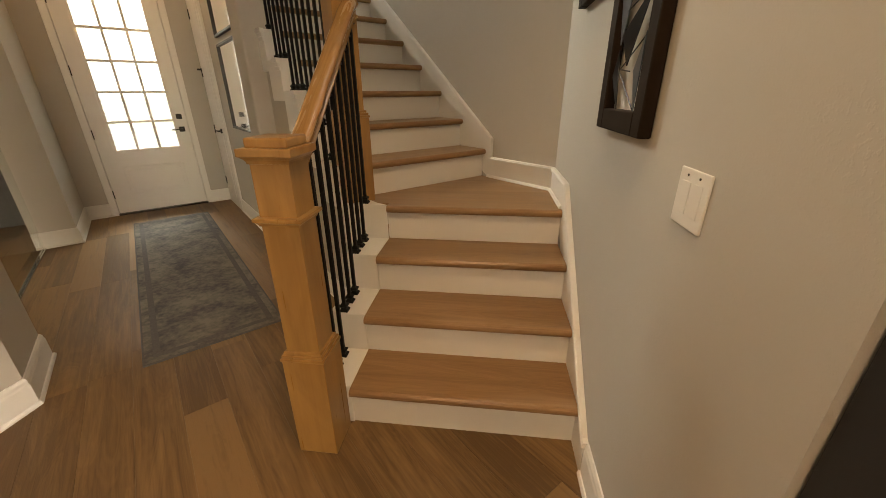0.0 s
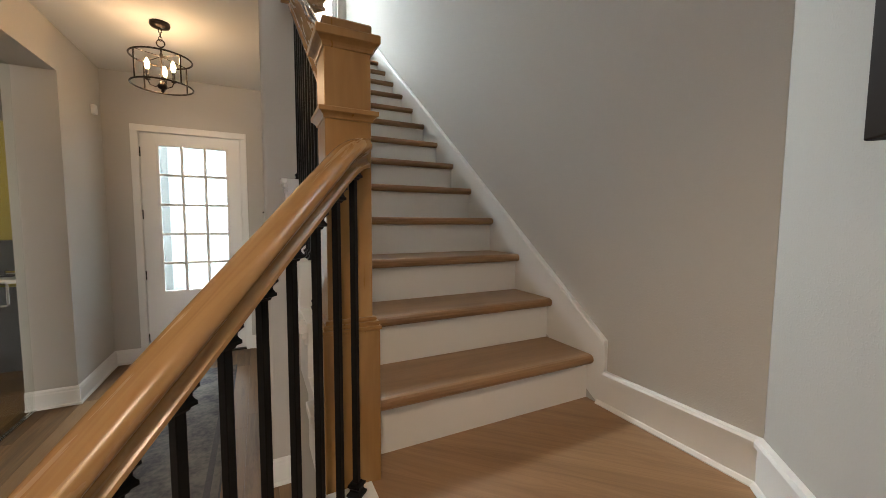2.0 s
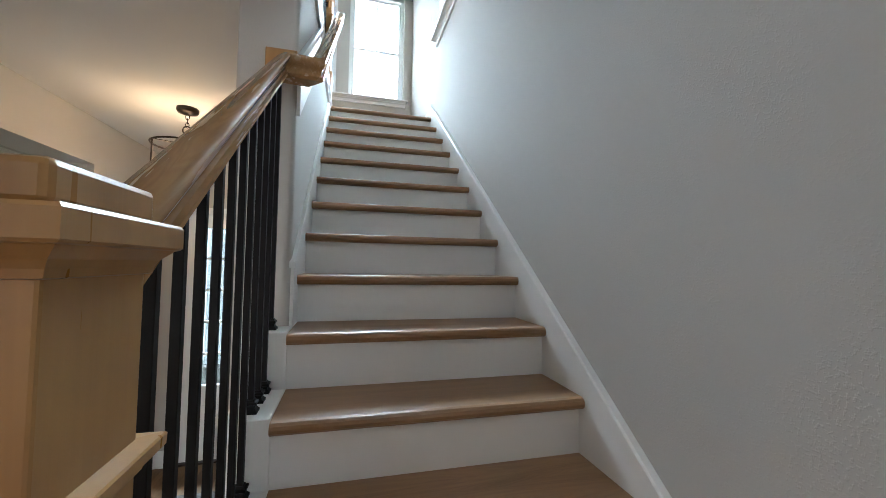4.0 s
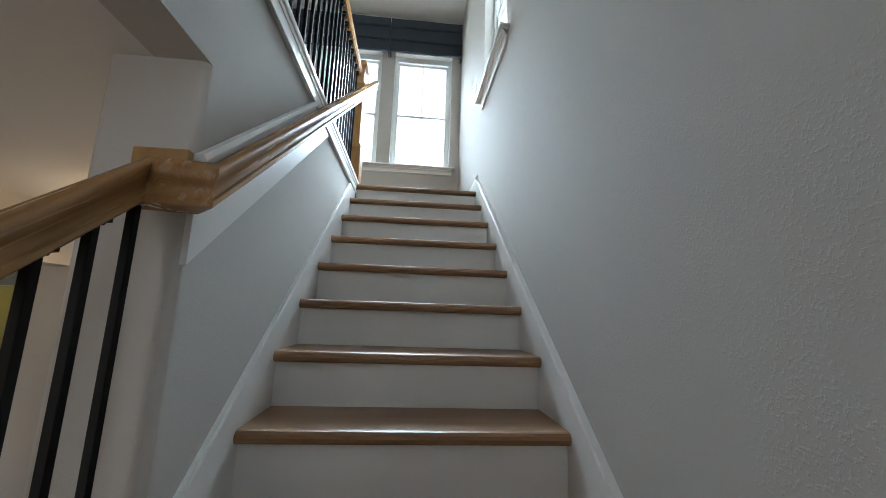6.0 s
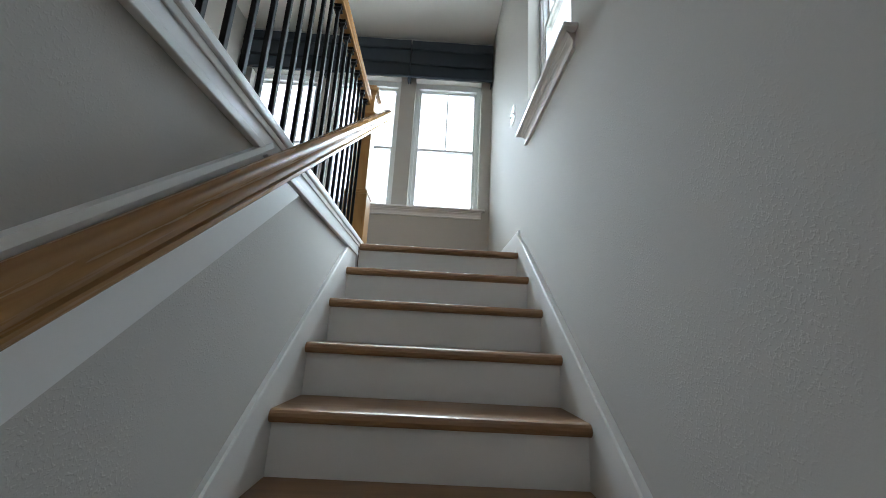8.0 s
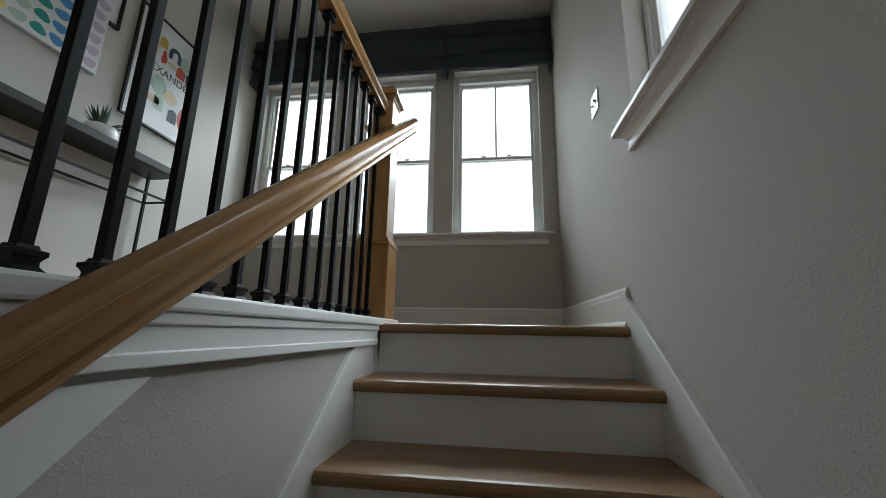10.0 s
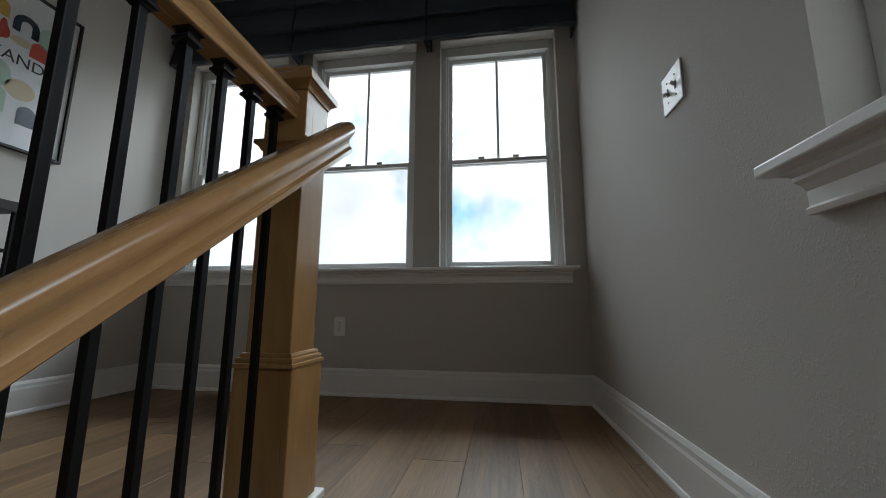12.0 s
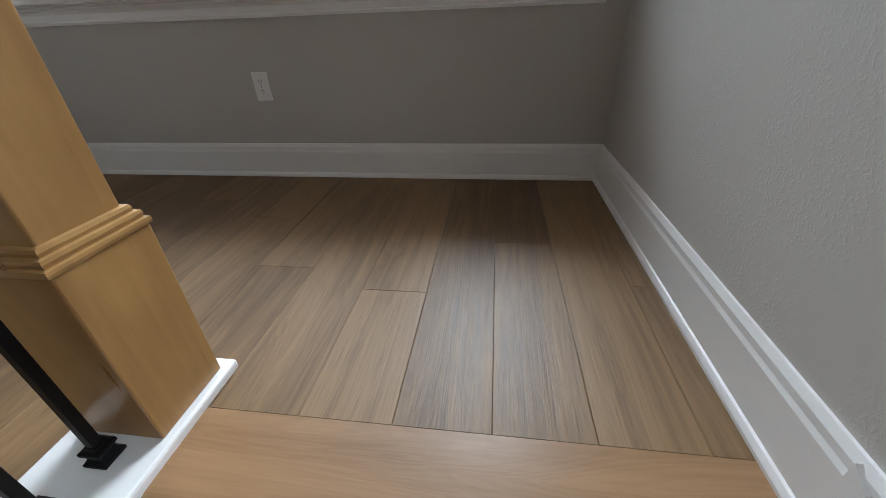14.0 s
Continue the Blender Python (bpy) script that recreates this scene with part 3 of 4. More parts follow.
SB = R / G
lower_rail = thing("stair_balustrade", "honey oak box newels and handrail with black iron balusters", "balustrade", "stair balustrades")
newel(lower_rail, pose(*lower(-1.864, -0.43), 0, 0, 0, 45), (0.45, 0.985, 1.162, 1.232))
newel(lower_rail, pose(-1.034, -0.264, 4 * R - 0.02, 0, 0, 0), (0.47, 1.07, 1.236, 1.308))
SLL = R / GL
def lrail(u): return 1.11 + 0.756 * (u + 1.80)
def lacross(u): return -0.43 - 0.045 * (u + 1.80)
EASE = ((-1.80, -1.80), (-1.07, -1.07), (-1.045, -1.047), (-1.02, -1.026), (-0.995, -1.01), (-0.96, -0.996))
handrail([(*lower(u, lacross(u)), lrail(v)) for u, v in EASE], RAIL_DIAGONAL, lower_rail)
spots = []
for i in range(9):
    u = -1.66 + 0.0826 * i
    k = min(4, int((u - U1 - 0.01) / GL) + 1)
    spots.append((*lower(u, lacross(u)), k * R + 0.004, lrail(u) - 0.036))
baluster_set(lower_rail, spots, 45)

main_rail = thing("stair_balustrade", "honey oak handrail with black iron balusters, turning onto the wall", "balustrade", "stair balustrades")
def mrail(y): return 2.765 + SB * (y - 0.86)
handrail([(-1.05, -0.19, mrail(-0.19)), (-1.05, 0.86, 2.75), (-0.925, 0.86, 2.745), (-0.925, 3.25, 2.715 + SB * (3.25 - 0.86))], RAIL_SLOPED, main_rail, [(x, 0.03 - (0.0425 - z) * 1.22) for x, z in RAILP])
bm = boxes((-1.115, -1.0, 0.908, 0.93, 2.715, 2.825), bevel=0.004)
part("rosette", bm, POST, main_rail)
spots = []
for i in range(12):
    y = 0.853 - 0.0862 * i
    k = int((y - nose_y(5) - 0.002) / G) + 5
    spots.append((-1.05, y, k * R + 0.004, mrail(y) - 0.036))
baluster_set(main_rail, spots)
for y in (1.65, 3.14):
    z = 2.715 + SB * (y - 0.86) - 0.036
    bm = tube([(-0.935, y, z), (-0.937, y, z - 0.018), (-0.95, y, z - 0.028), (-0.985 if y < 3 else -0.96, y, z - 0.03)], 0.005)
    lathe([(0.014, 0), (0.015, 0.003), (0.008, 0.008)], 16, (-0.986 if y < 3 else -0.97, y, z - 0.03), "x", bm)
    part("rail_bracket", bm, IRON, main_rail)

guard = thing("landing_balustrade", "honey oak guard rail with black iron balusters on a white curb", "balustrade")
newel(guard, pose(-1.07, 3.249, TOP + 0.02, 0, 0, 0), (0.34, 0.945, 1.105, 1.176))
handrail([(-1.066, 3.2, TOP + 1.07), (-1.066, -1.19, TOP + 1.07)], RAIL, guard)
baluster_set(guard, [(-1.066, 3.132 - 0.0945 * i, TOP + 0.02, TOP + 1.035) for i in range(45)])
bm = boxes((-1.18, -0.974, -1.2, 3.355, TOP - 0.01, TOP + 0.02), bevel=0.006)
part("curb", bm, TRIM, guard)
bm = bmesh.new()
box(bm, -1.0, -0.986, -1.2, 3.06, TOP - 0.08, TOP - 0.01)
box(bm, -1.0, -0.981, -1.2, 3.06, TOP - 0.088, TOP - 0.066, bevel=0.003)
box(bm, -1.0, -0.981, -1.2, 3.07, TOP - 0.03, TOP - 0.01, bevel=0.003)
part("curb_fascia", bm, TRIM, guard)

# ---- windows and doors ----


def window(name, label, m, w, z0, z1):
    """A white double-hung window: frame, two sashes, panes and a muntin. Local x runs across, y outwards."""
    e = tagged(new(name), label, "window", "hall windows", "structure")
    e.matrix_world = m
    f = 0.032
    y0, y1 = 0.08, 0.15
    part("window_frame", boxes((0, f, y0, y1, z0, z1), (w - f, w, y0, y1, z0, z1), (f, w - f, y0, y1, z1 - f - 0.035, z1), (f, w - f, y0, y1, z0, z0 + f * 0.8), bevel=0.002), VINYL, e)
    part("frame_bead", boxes((f, f + 0.012, y0 + 0.012, y1, z0 + 0.03, z1 - 0.07), (w - f - 0.012, w - f, y0 + 0.012, y1, z0 + 0.03, z1 - 0.07)), VINYL, e)
    zm = z0 + (z1 - z0) * 0.474
    s = 0.026
    for nm, a, b, yy in (("lower_sash", z0 + 0.026, zm, 0.098), ("upper_sash", zm - 0.03, z1 - 0.067, 0.123)):
        sash = part(nm, boxes((f + 0.012, f + 0.012 + s, yy, yy + 0.024, a, b), (w - f - 0.012 - s, w - f - 0.012, yy, yy + 0.024, a, b), (f + 0.012 + s, w - f - 0.012 - s, yy, yy + 0.024, a, a + s), (f + 0.012 + s, w - f - 0.012 - s, yy, yy + 0.024, b - s, b), bevel=0.002), VINYL, e)
        g = part("pane", boxes((f + 0.03, w - f - 0.03, yy + 0.01, yy + 0.014, a + s - 0.004, b - s + 0.004)), GLASS, sash)
        g.visible_shadow = False
        if nm == "upper_sash":
            part("muntin", boxes((w / 2 - 0.008, w / 2 + 0.008, yy + 0.002, yy + 0.022, a + s, b - s), bevel=0.002), VINYL, sash)
    part("sash_lock", boxes((w / 2 - 0.13, w / 2 - 0.09, 0.082, 0.108, zm - 0.004, zm + 0.01), (w / 2 + 0.09, w / 2 + 0.13, 0.082, 0.108, zm - 0.004, zm + 0.012), bevel=0.003), VINYL, e)
    return e


for i, (a, b) in enumerate(WINX):
    window(f"window_{i + 1}", "white double-hung vinyl window in the far wall", pose(a, FAR, 0), b - a, 4.262, 5.80)
window("window_4", "white double-hung vinyl window above the stair", pose(WX, 2.905, 0, 0, 0, -90), 0.74, 4.258, 5.80)


def sill(name, a, b, m):
    """A window stool with rounded nose and a moulded apron, running along local x, against the wall at y = 0."""
    e = tagged(new(name), "white moulded window stool and apron", "window sill", kind="structure")
    e.matrix_world = m
    part("stool", boxes((a, b, -0.062, 0.0, 0, 0.022), (a + 0.055, b - 0.055, 0.0, 0.079, 0.003, 0.0225), bevel=0.004), TRIM, e)
    bm = bmesh.new()
    prof = [(0, 0), (0, -0.105), (-0.014, -0.105), (-0.016, -0.092), (-0.01, -0.084), (-0.011, -0.05), (-0.018, -0.034), (-0.026, -0.026), (-0.026, -0.016), (-0.04, -0.008), (-0.04, 0)]
    lo = [bm.verts.new((a + 0.028 + (0.04 + y) * 0.25, y, z * 0.7)) for y, z in prof]
    hi = [bm.verts.new((b - 0.028 - (0.04 + y) * 0.25, y, z * 0.7)) for y, z in prof]
    bm.faces.new(lo)
    bm.faces.new(hi[::-1])
    for i in range(len(prof)):
        k = (i + 1) % len(prof)
        bm.faces.new((lo[i], hi[i], hi[k], lo[k]))
    part("apron", bm, TRIM, e)
    return e


sill("sill_1", -2.745, -0.035, pose(0, FAR, 4.244))
sill("sill_2", -0.075, 0.815, pose(WX, 2.905, 4.24, 0, 0, -90))

# valances over the far windows
FABRIC = material("navy_linen", (0.034, 0.044, 0.058), 0.85, var=0.12, scale=14, bump=0.3, bump_scale=320)
for a, b in ((-0.912, 0.004), (-1.84, -0.922), (-2.77, -1.85)):
    v = thing("window_valance", "dark navy pleated linen roman shade valance above a window", "valance", "valances")
    prof = []
    zs = (6.2, 6.085, 6.072, 6.08, 5.9, 5.886, 5.894, 5.735, 5.722)
    ys = (0.0, -0.02, -0.016, 0.012, -0.018, -0.013, 0.014, -0.014, -0.006)
    for y, z in zip(ys, zs):
        prof.append((FAR - 0.122 + y, z))
    bm = bmesh.new()
    n = 9
    cols = []
    for i in range(n):
        x = a + (b - a) * i / (n - 1)
        wob = 0.004 * math.sin(i * 2.1 + a * 3)
        cols.append([bm.verts.new((x, y + wob * (j % 3), z - 0.003 * math.sin(i * 1.3 + j))) for j, (y, z) in enumerate(prof)])
    for c, d in zip(cols, cols[1:]):
        for j in range(len(prof) - 1):
            bm.faces.new((c[j], d[j], d[j + 1], c[j + 1]))
    ext = bmesh.ops.extrude_face_region(bm, geom=bm.faces[:])
    bmesh.ops.translate(bm, vec=(0, 0.012, 0), verts=[g for g in ext["geom"] if isinstance(g, bmesh.types.BMVert)])
    part("face_panel", bm, FABRIC, v)
    part("side_panel", boxes((a, a + 0.012, FAR - 0.108, FAR, 5.722, 6.2), bevel=0.003), FABRIC, v)
    part("side_panel", boxes((b - 0.012, b, FAR - 0.108, FAR, 5.722, 6.2), bevel=0.003), FABRIC, v)
    part("head_board", boxes((a + 0.012, b - 0.012, FAR - 0.108, FAR, 6.18, 6.199)), FABRIC, v)

# baseboards
BASEP = [(0.0, 0), (0.026, 0), (0.026, 0.008), (0.02, 0.018), (0.015, 0.02), (0.015, 0.118), (0.012, 0.128), (0.012, 0.142), (0.006, 0.156), (0.0, 0.156)]


def baseboard(name, path):
    tagged(link(name, sweep(BASEP, path), TRIM), "white moulded baseboard with shoe moulding", "baseboard", kind="structure")


baseboard("baseboard_upper", [(LEFT2, -1.19, TOP), (LEFT2, FAR, TOP), (WX, FAR, TOP), (WX, nose_y(18) + 0.03, TOP)])
baseboard("baseboard_hall_left", [(-2.96, 2.71, 0), (-2.64, 2.71, 0), (-2.64, 3.625, 0), (DX0 - 0.07, 3.625, 0)])
baseboard("baseboard_hall_right", [(DX1 + 0.07, 3.625, 0), (-1.12, 3.625, 0), (-1.12, 3.56, 0)])
baseboard("baseboard_pier", [(-1.12, 2.84, 0), (-1.12, 1.2, 0), (-1.22, 1.2, 0), (-1.22, 0.93, 0), (-1.095, 0.93, 0), (-1.095, -0.35, 0)])
baseboard("baseboard_stub", [(-2.96, -0.32, 0), (-2.63, 0.01, 0), (-2.63, 0.44, 0), (-2.96, 0.44, 0)])
baseboard("baseboard_diagonal", [(*lower(U1 - 0.12, 0.616), 0), (*lower(-2.578, 0.616), 0)])


# front door
door = tagged(new("door_1"), "white panelled front door with fifteen bright glass panes", "front door", kind="structure")
gx0, gx1, gz0, gz1 = -2.195, -1.55, 0.745, 2.34
part("slab", boxes((DX0, gx0, 3.64, 3.685, 0.02, DTOP), (gx1, DX1, 3.64, 3.685, 0.02, DTOP), (gx0, gx1, 3.64, 3.685, gz1, DTOP), (gx0, gx1, 3.64, 3.685, 0.02, gz0)), DOORP, door)
cw, ch = (gx1 - gx0) / 3, (gz1 - gz0) / 5
bm = bmesh.new()
for i in range(4):
    x = gx0 + i * cw
    box(bm, x - 0.012, x + 0.012, 3.633, 3.69, gz0, gz1, bevel=0.003)
for j in range(6):
    z = gz0 + j * ch
    box(bm, gx0, gx1, 3.634, 3.689, z - 0.012, z + 0.012, bevel=0.003)
part("glazing_bars", bm, DOORP, door)
for i in range(3):
    for j in range(5):
        g = part("pane", boxes((gx0 + i * cw + 0.006, gx0 + (i + 1) * cw - 0.006, 3.659, 3.663, gz0 + j * ch + 0.006, gz0 + (j + 1) * ch - 0.006)), DOORGLASS, door)
        g.visible_shadow = False
bm = bmesh.new()
box(bm, gx0 + 0.02, gx1 - 0.02, 3.635, 3.645, 0.24, 0.56, bevel=0.008)
box(bm, gx0 + 0.06, gx1 - 0.06, 3.63, 3.64, 0.28, 0.52, bevel=0.006)
part("lower_panel", bm, DOORP, door)
part("stop_strip", boxes((DX0 - 0.003, DX0 + 0.012, 3.687, 3.71, 0.02, DTOP + 0.003), (DX1 - 0.012, DX1 + 0.003, 3.687, 3.71, 0.02, DTOP + 0.003), (DX0 + 0.012, DX1 - 0.012, 3.687, 3.71, DTOP - 0.012, DTOP + 0.003)), DOORP, door)
part("threshold", boxes((DX0 - 0.01, DX1 + 0.01, 3.595, 3.755, 0, 0.018), bevel=0.004), BRONZE, door)
bm = boxes((-1.52, -1.46, 3.625, 3.641, 0.925, 0.985), bevel=0.003)
box(bm, -1.60, -1.48, 3.585, 3.597, 0.948, 0.962, bevel=0.003)
lathe([(0.009, 0), (0.009, 0.035)], 12, (-1.49, 3.591, 0.955), "y", bm)
part("lever_handle", bm, BLACK, door, "black square lever handle")
bm = boxes((-1.52, -1.46, 3.623, 3.641, 1.075, 1.135), bevel=0.003)
part("deadbolt", bm, BLACK, door, "black square deadbolt")
for z in (0.25, 0.94, 1.595, 2.255):
    part("hinge", boxes((DX0 - 0.008, DX0 + 0.006, 3.627, 3.641, z - 0.05, z + 0.05), bevel=0.002), BLACK, door)


def casing(name, parts_):
    tagged(link(name, boxes(*parts_, bevel=0.004), TRIM), "white flat door casing", "door casing", kind="structure")


casing("trim_front_door", [(DX0 - 0.07, DX0 - 0.004, 3.603, 3.625, 0, DTOP + 0.004), (DX1 + 0.004, DX1 + 0.07, 3.603, 3.625, 0, DTOP + 0.004), (DX0 - 0.07, DX1 + 0.07, 3.603, 3.625, DTOP + 0.004, DTOP + 0.072)])
tagged(link("door_jamb", boxes((DX0 - 0.02, DX0 - 0.003, 3.626, 3.78, 0, DTOP + 0.003), (DX1 + 0.003, DX1 + 0.02, 3.626, 3.78, 0, DTOP + 0.003), (DX0 - 0.02, DX1 + 0.02, 3.626, 3.78, DTOP + 0.003, DTOP + 0.019)), TRIM), "white front door jamb", "door jamb", kind="structure")

# porch outside the front door
STONE = material("porch_stone", (0.3, 0.28, 0.25), 0.85, var=0.3, scale=7, bump=0.6, bump_scale=40)
tagged(link("porch_slab", boxes((-4.2, 0.3, 3.79, 6.6, -0.5, -0.06)), material("porch_concrete", (0.36, 0.35, 0.33), 0.9, var=0.12, scale=3)), "pale concrete porch slab outside the front door", "porch", kind="structure")
tagged(link("porch_beam", boxes((-4.2, 0.3, 5.55, 6.05, 3.1, 3.4)), TRIM), "white beam over the porch column", "porch beam", kind="structure")
col = thing("porch_column", "white square porch column on a stone base outside the door", "column")
part("stone_base", boxes((-2.93, -2.33, 5.5, 6.1, -0.06, 0.4), bevel=0.012), STONE, col, "rough grey stone base")
part("base_cap", boxes((-2.97, -2.29, 5.46, 6.14, 0.4, 0.47), bevel=0.01), STONE, col)
part("shaft", boxes((-2.8, -2.44, 5.62, 5.98, 0.47, 3.02), bevel=0.006), TRIM, col)
part("capital", boxes((-2.86, -2.38, 5.56, 6.04, 3.02, 3.1), bevel=0.008), TRIM, col)

# closet door on the hall's stair side
cd = tagged(new("door_2"), "white panelled closet door, closed, with black lever", "closet door", kind="structure")
part("slab", boxes((-1.15, -1.132, 2.91, 3.47, 0.015, 2.43), bevel=0.003), DOORP, cd)
for z0, z1 in ((0.15, 0.95), (1.1, 2.3)):
    part("panel", boxes((-1.156, -1.148, 3.0, 3.38, z0, z1), bevel=0.004), DOORP, cd)
part("casing", boxes((-1.145, -1.1205, 2.84, 2.905, 0, 2.5), (-1.145, -1.1205, 3.475, 3.54, 0, 2.5), (-1.145, -1.1205, 2.84, 3.54, 2.435, 2.5), bevel=0.003), TRIM, cd)
bm = boxes((-1.17, -1.155, 2.95, 3.0, 0.93, 0.98), bevel=0.003)
box(bm, -1.205, -1.19, 2.96, 3.08, 0.948, 0.962, bevel=0.003)
lathe([(0.009, 0), (0.009, 0.04)], 12, (-1.2, 2.975, 0.955), "x", bm)
part("lever_handle", bm, BLACK, cd, "black lever handle")
for z in (0.3, 0.95, 1.6, 2.2):
    part("hinge", boxes((-1.16, -1.145, 3.462, 3.478, z - 0.05, z + 0.05), bevel=0.002), BLACK, cd)
part("door_stop", boxes((-1.2, -1.15, 3.455, 3.475, 1.62, 1.64), bevel=0.003), BLACK, cd)


# ---- entrance hall things ----
RUG = bpy.data.materials.new("worn_rug")
RUG.use_nodes = True
rn, rl = RUG.node_tree.nodes, RUG.node_tree.links
rb = rn["Principled BSDF"]
rb.inputs["Roughness"].default_value = 0.95
rb.inputs["Specular IOR Level"].default_value = 0.1
rtc = rn.new("ShaderNodeTexCoord")
n1, n2, n3 = (rn.new("ShaderNodeTexNoise") for _ in range(3))
for nn, sc, dt in ((n1, 5.5, 6), (n2, 34, 4), (n3, 300, 2)):
    nn.inputs["Scale"].default_value, nn.inputs["Detail"].default_value = sc, dt
    rl.new(rtc.outputs["Object"], nn.inputs["Vector"])
r1 = rn.new("ShaderNodeValToRGB")
r1.color_ramp.elements[0].position, r1.color_ramp.elements[1].position = 0.38, 0.62
r1.color_ramp.elements[0].color, r1.color_ramp.elements[1].color = (0.085, 0.086, 0.095, 1), (0.2, 0.185, 0.17, 1)
mm = rn.new("ShaderNodeMath")
mm.operation = "MULTIPLY_ADD"
mm.inputs[1].default_value = 0.6
rl.new(n1.outputs["Fac"], mm.inputs[0])
m2 = rn.new("ShaderNodeMath")
m2.operation = "MULTIPLY"
m2.inputs[1].default_value = 0.42
rl.new(n2.outputs["Fac"], m2.inputs[0])
rl.new(m2.outputs["Value"], mm.inputs[2])
rl.new(mm.outputs["Value"], r1.inputs["Fac"])
rl.new(r1.outputs["Color"], rb.inputs["Base Color"])
rbp = rn.new("ShaderNodeBump")
rbp.inputs["Strength"].default_value, rbp.inputs["Distance"].default_value = 0.6, 0.003
rl.new(n3.outputs["Fac"], rbp.inputs["Height"])
rl.new(rbp.outputs["Normal"], rb.inputs["Normal"])
RUGB = material("rug_border", (0.115, 0.113, 0.118), 0.95, var=0.25, scale=60, bump=0.6, bump_scale=300, spec=0.1)
rug = thing("runner_rug", "worn grey-blue patterned runner rug on the hall floor", "rug")
part("field", boxes((-2.14, -1.575, 0.1, 2.99, 0.001, 0.011)), RUG, rug)
part("inner_band", boxes((-2.175, -2.14, 0.06, 3.03, 0.001, 0.0105), (-1.575, -1.54, 0.06, 3.03, 0.001, 0.0105), (-2.14, -1.575, 0.06, 0.1, 0.001, 0.0105), (-2.14, -1.575, 2.99, 3.03, 0.001, 0.0105)), RUGB, rug)
part("border", boxes((-2.215, -2.175, 0.02, 3.07, 0.001, 0.011), (-1.54, -1.5, 0.02, 3.07, 0.001, 0.011), (-2.175, -1.54, 0.02, 0.06, 0.001, 0.011), (-2.175, -1.54, 3.03, 3.07, 0.001, 0.011)), RUG, rug)
part("edge_binding", boxes((-2.225, -2.215, 0.01, 3.08, 0.001, 0.009), (-1.5, -1.49, 0.01, 3.08, 0.001, 0.009), (-2.215, -1.5, 0.01, 0.02, 0.001, 0.009), (-2.215, -1.5, 3.07, 3.08, 0.001, 0.009)), RUGB, rug)

# chandelier
ch = thing("chandelier", "dark bronze open drum chandelier with three lit candle bulbs", "chandelier", at=pose(-1.89, 2.3, 0))
BULB = glow("lit_bulb", (1.0, 0.62, 0.28), 14)
CANDLE = material("candle_sleeve", (0.05, 0.04, 0.03), 0.5)
part("canopy", lathe([(0.02, 3.005), (0.062, 3.02), (0.068, 3.035), (0.066, 3.05)], 32), BRONZE, ch, smooth=True)
for i in range(3):
    pts = []
    for j in range(14):
        a = 2 * math.pi * j / 14
        p = Vector((0.011 * math.cos(a), 0, 0.019 * math.sin(a)))
        pts.append(Matrix.Rotation(math.pi / 2 * i + 0.4, 3, "Z") @ p + Vector((0, 0, 2.99 - i * 0.028)))
    part("chain_link", tube(pts, 0.0028, 8, closed=True), BRONZE, ch)
part("loop", tube([(0.026 * math.cos(2 * math.pi * j / 20), 0, 2.898 + 0.028 * math.sin(2 * math.pi * j / 20)) for j in range(20)], 0.005, 8, closed=True), BRONZE, ch)
part("stem", lathe([(0.006, 2.60), (0.006, 2.79), (0.011, 2.795), (0.011, 2.815), (0.006, 2.83), (0.008, 2.872)], 14), BRONZE, ch)
for z in (2.785, 2.575):
    part("ring", tube([(0.2 * math.cos(2 * math.pi * j / 56), 0.2 * math.sin(2 * math.pi * j / 56), z) for j in range(56)], 0.0065, 8, closed=True), BRONZE, ch)
for i in range(4):
    a = math.pi / 4 + math.pi / 2 * i
    x, y = 0.2 * math.cos(a), 0.2 * math.sin(a)
    part("upright", tube([(x, y, 2.573), (x, y, 2.787)], 0.0055, 8), BRONZE, ch)
    part("spoke", tube([(0, 0, 2.80), (x, y, 2.785)], 0.0035, 8), BRONZE, ch)
part("hub", lathe([(0.004, 2.525), (0.012, 2.535), (0.008, 2.55), (0.03, 2.56), (0.036, 2.575), (0.02, 2.6), (0.008, 2.62)], 20), BRONZE, ch, smooth=True)
part("glass_column", lathe([(0.016, 2.61), (0.018, 2.7), (0.016, 2.76)], 18), FROST, ch, smooth=True)
for i in range(3):
    a = 2 * math.pi * i / 3 + 3.64
    c, s = math.cos(a), math.sin(a)
    arm = part("candle_arm", tube([(0.02 * c, 0.02 * s, 2.575), (0.05 * c, 0.05 * s, 2.562), (0.08 * c, 0.08 * s, 2.57), (0.095 * c, 0.095 * s, 2.6)], 0.0045, 8), BRONZE, ch)
    part("drip_cup", lathe([(0.006, 2.595), (0.018, 2.602), (0.016, 2.61)], 16, (0.095 * c, 0.095 * s, 0)), BRONZE, arm)
    part("candle", lathe([(0.011, 2.605), (0.011, 2.675)], 16, (0.095 * c, 0.095 * s, 0)), CANDLE, arm)
    part("bulb", lathe([(0.006, 2.676), (0.015, 2.693), (0.018, 2.712), (0.013, 2.738), (0.003, 2.76)], 16, (0.095 * c, 0.095 * s, 0)), BULB, arm, "lit warm candle bulb", smooth=True)
for i in range(3):
    a = 2 * math.pi * i / 3 + 3.64
    lamp = new("bulb_light", bpy.data.lights.new("bulb_light", "POINT"))
    lamp.data.energy, lamp.data.color, lamp.data.shadow_soft_size = 0.24, (1.0, 0.66, 0.36), 0.02
    lamp.location = (-1.89 + 0.095 * math.cos(a), 2.3 + 0.095 * math.sin(a), 2.755 + 0.03)

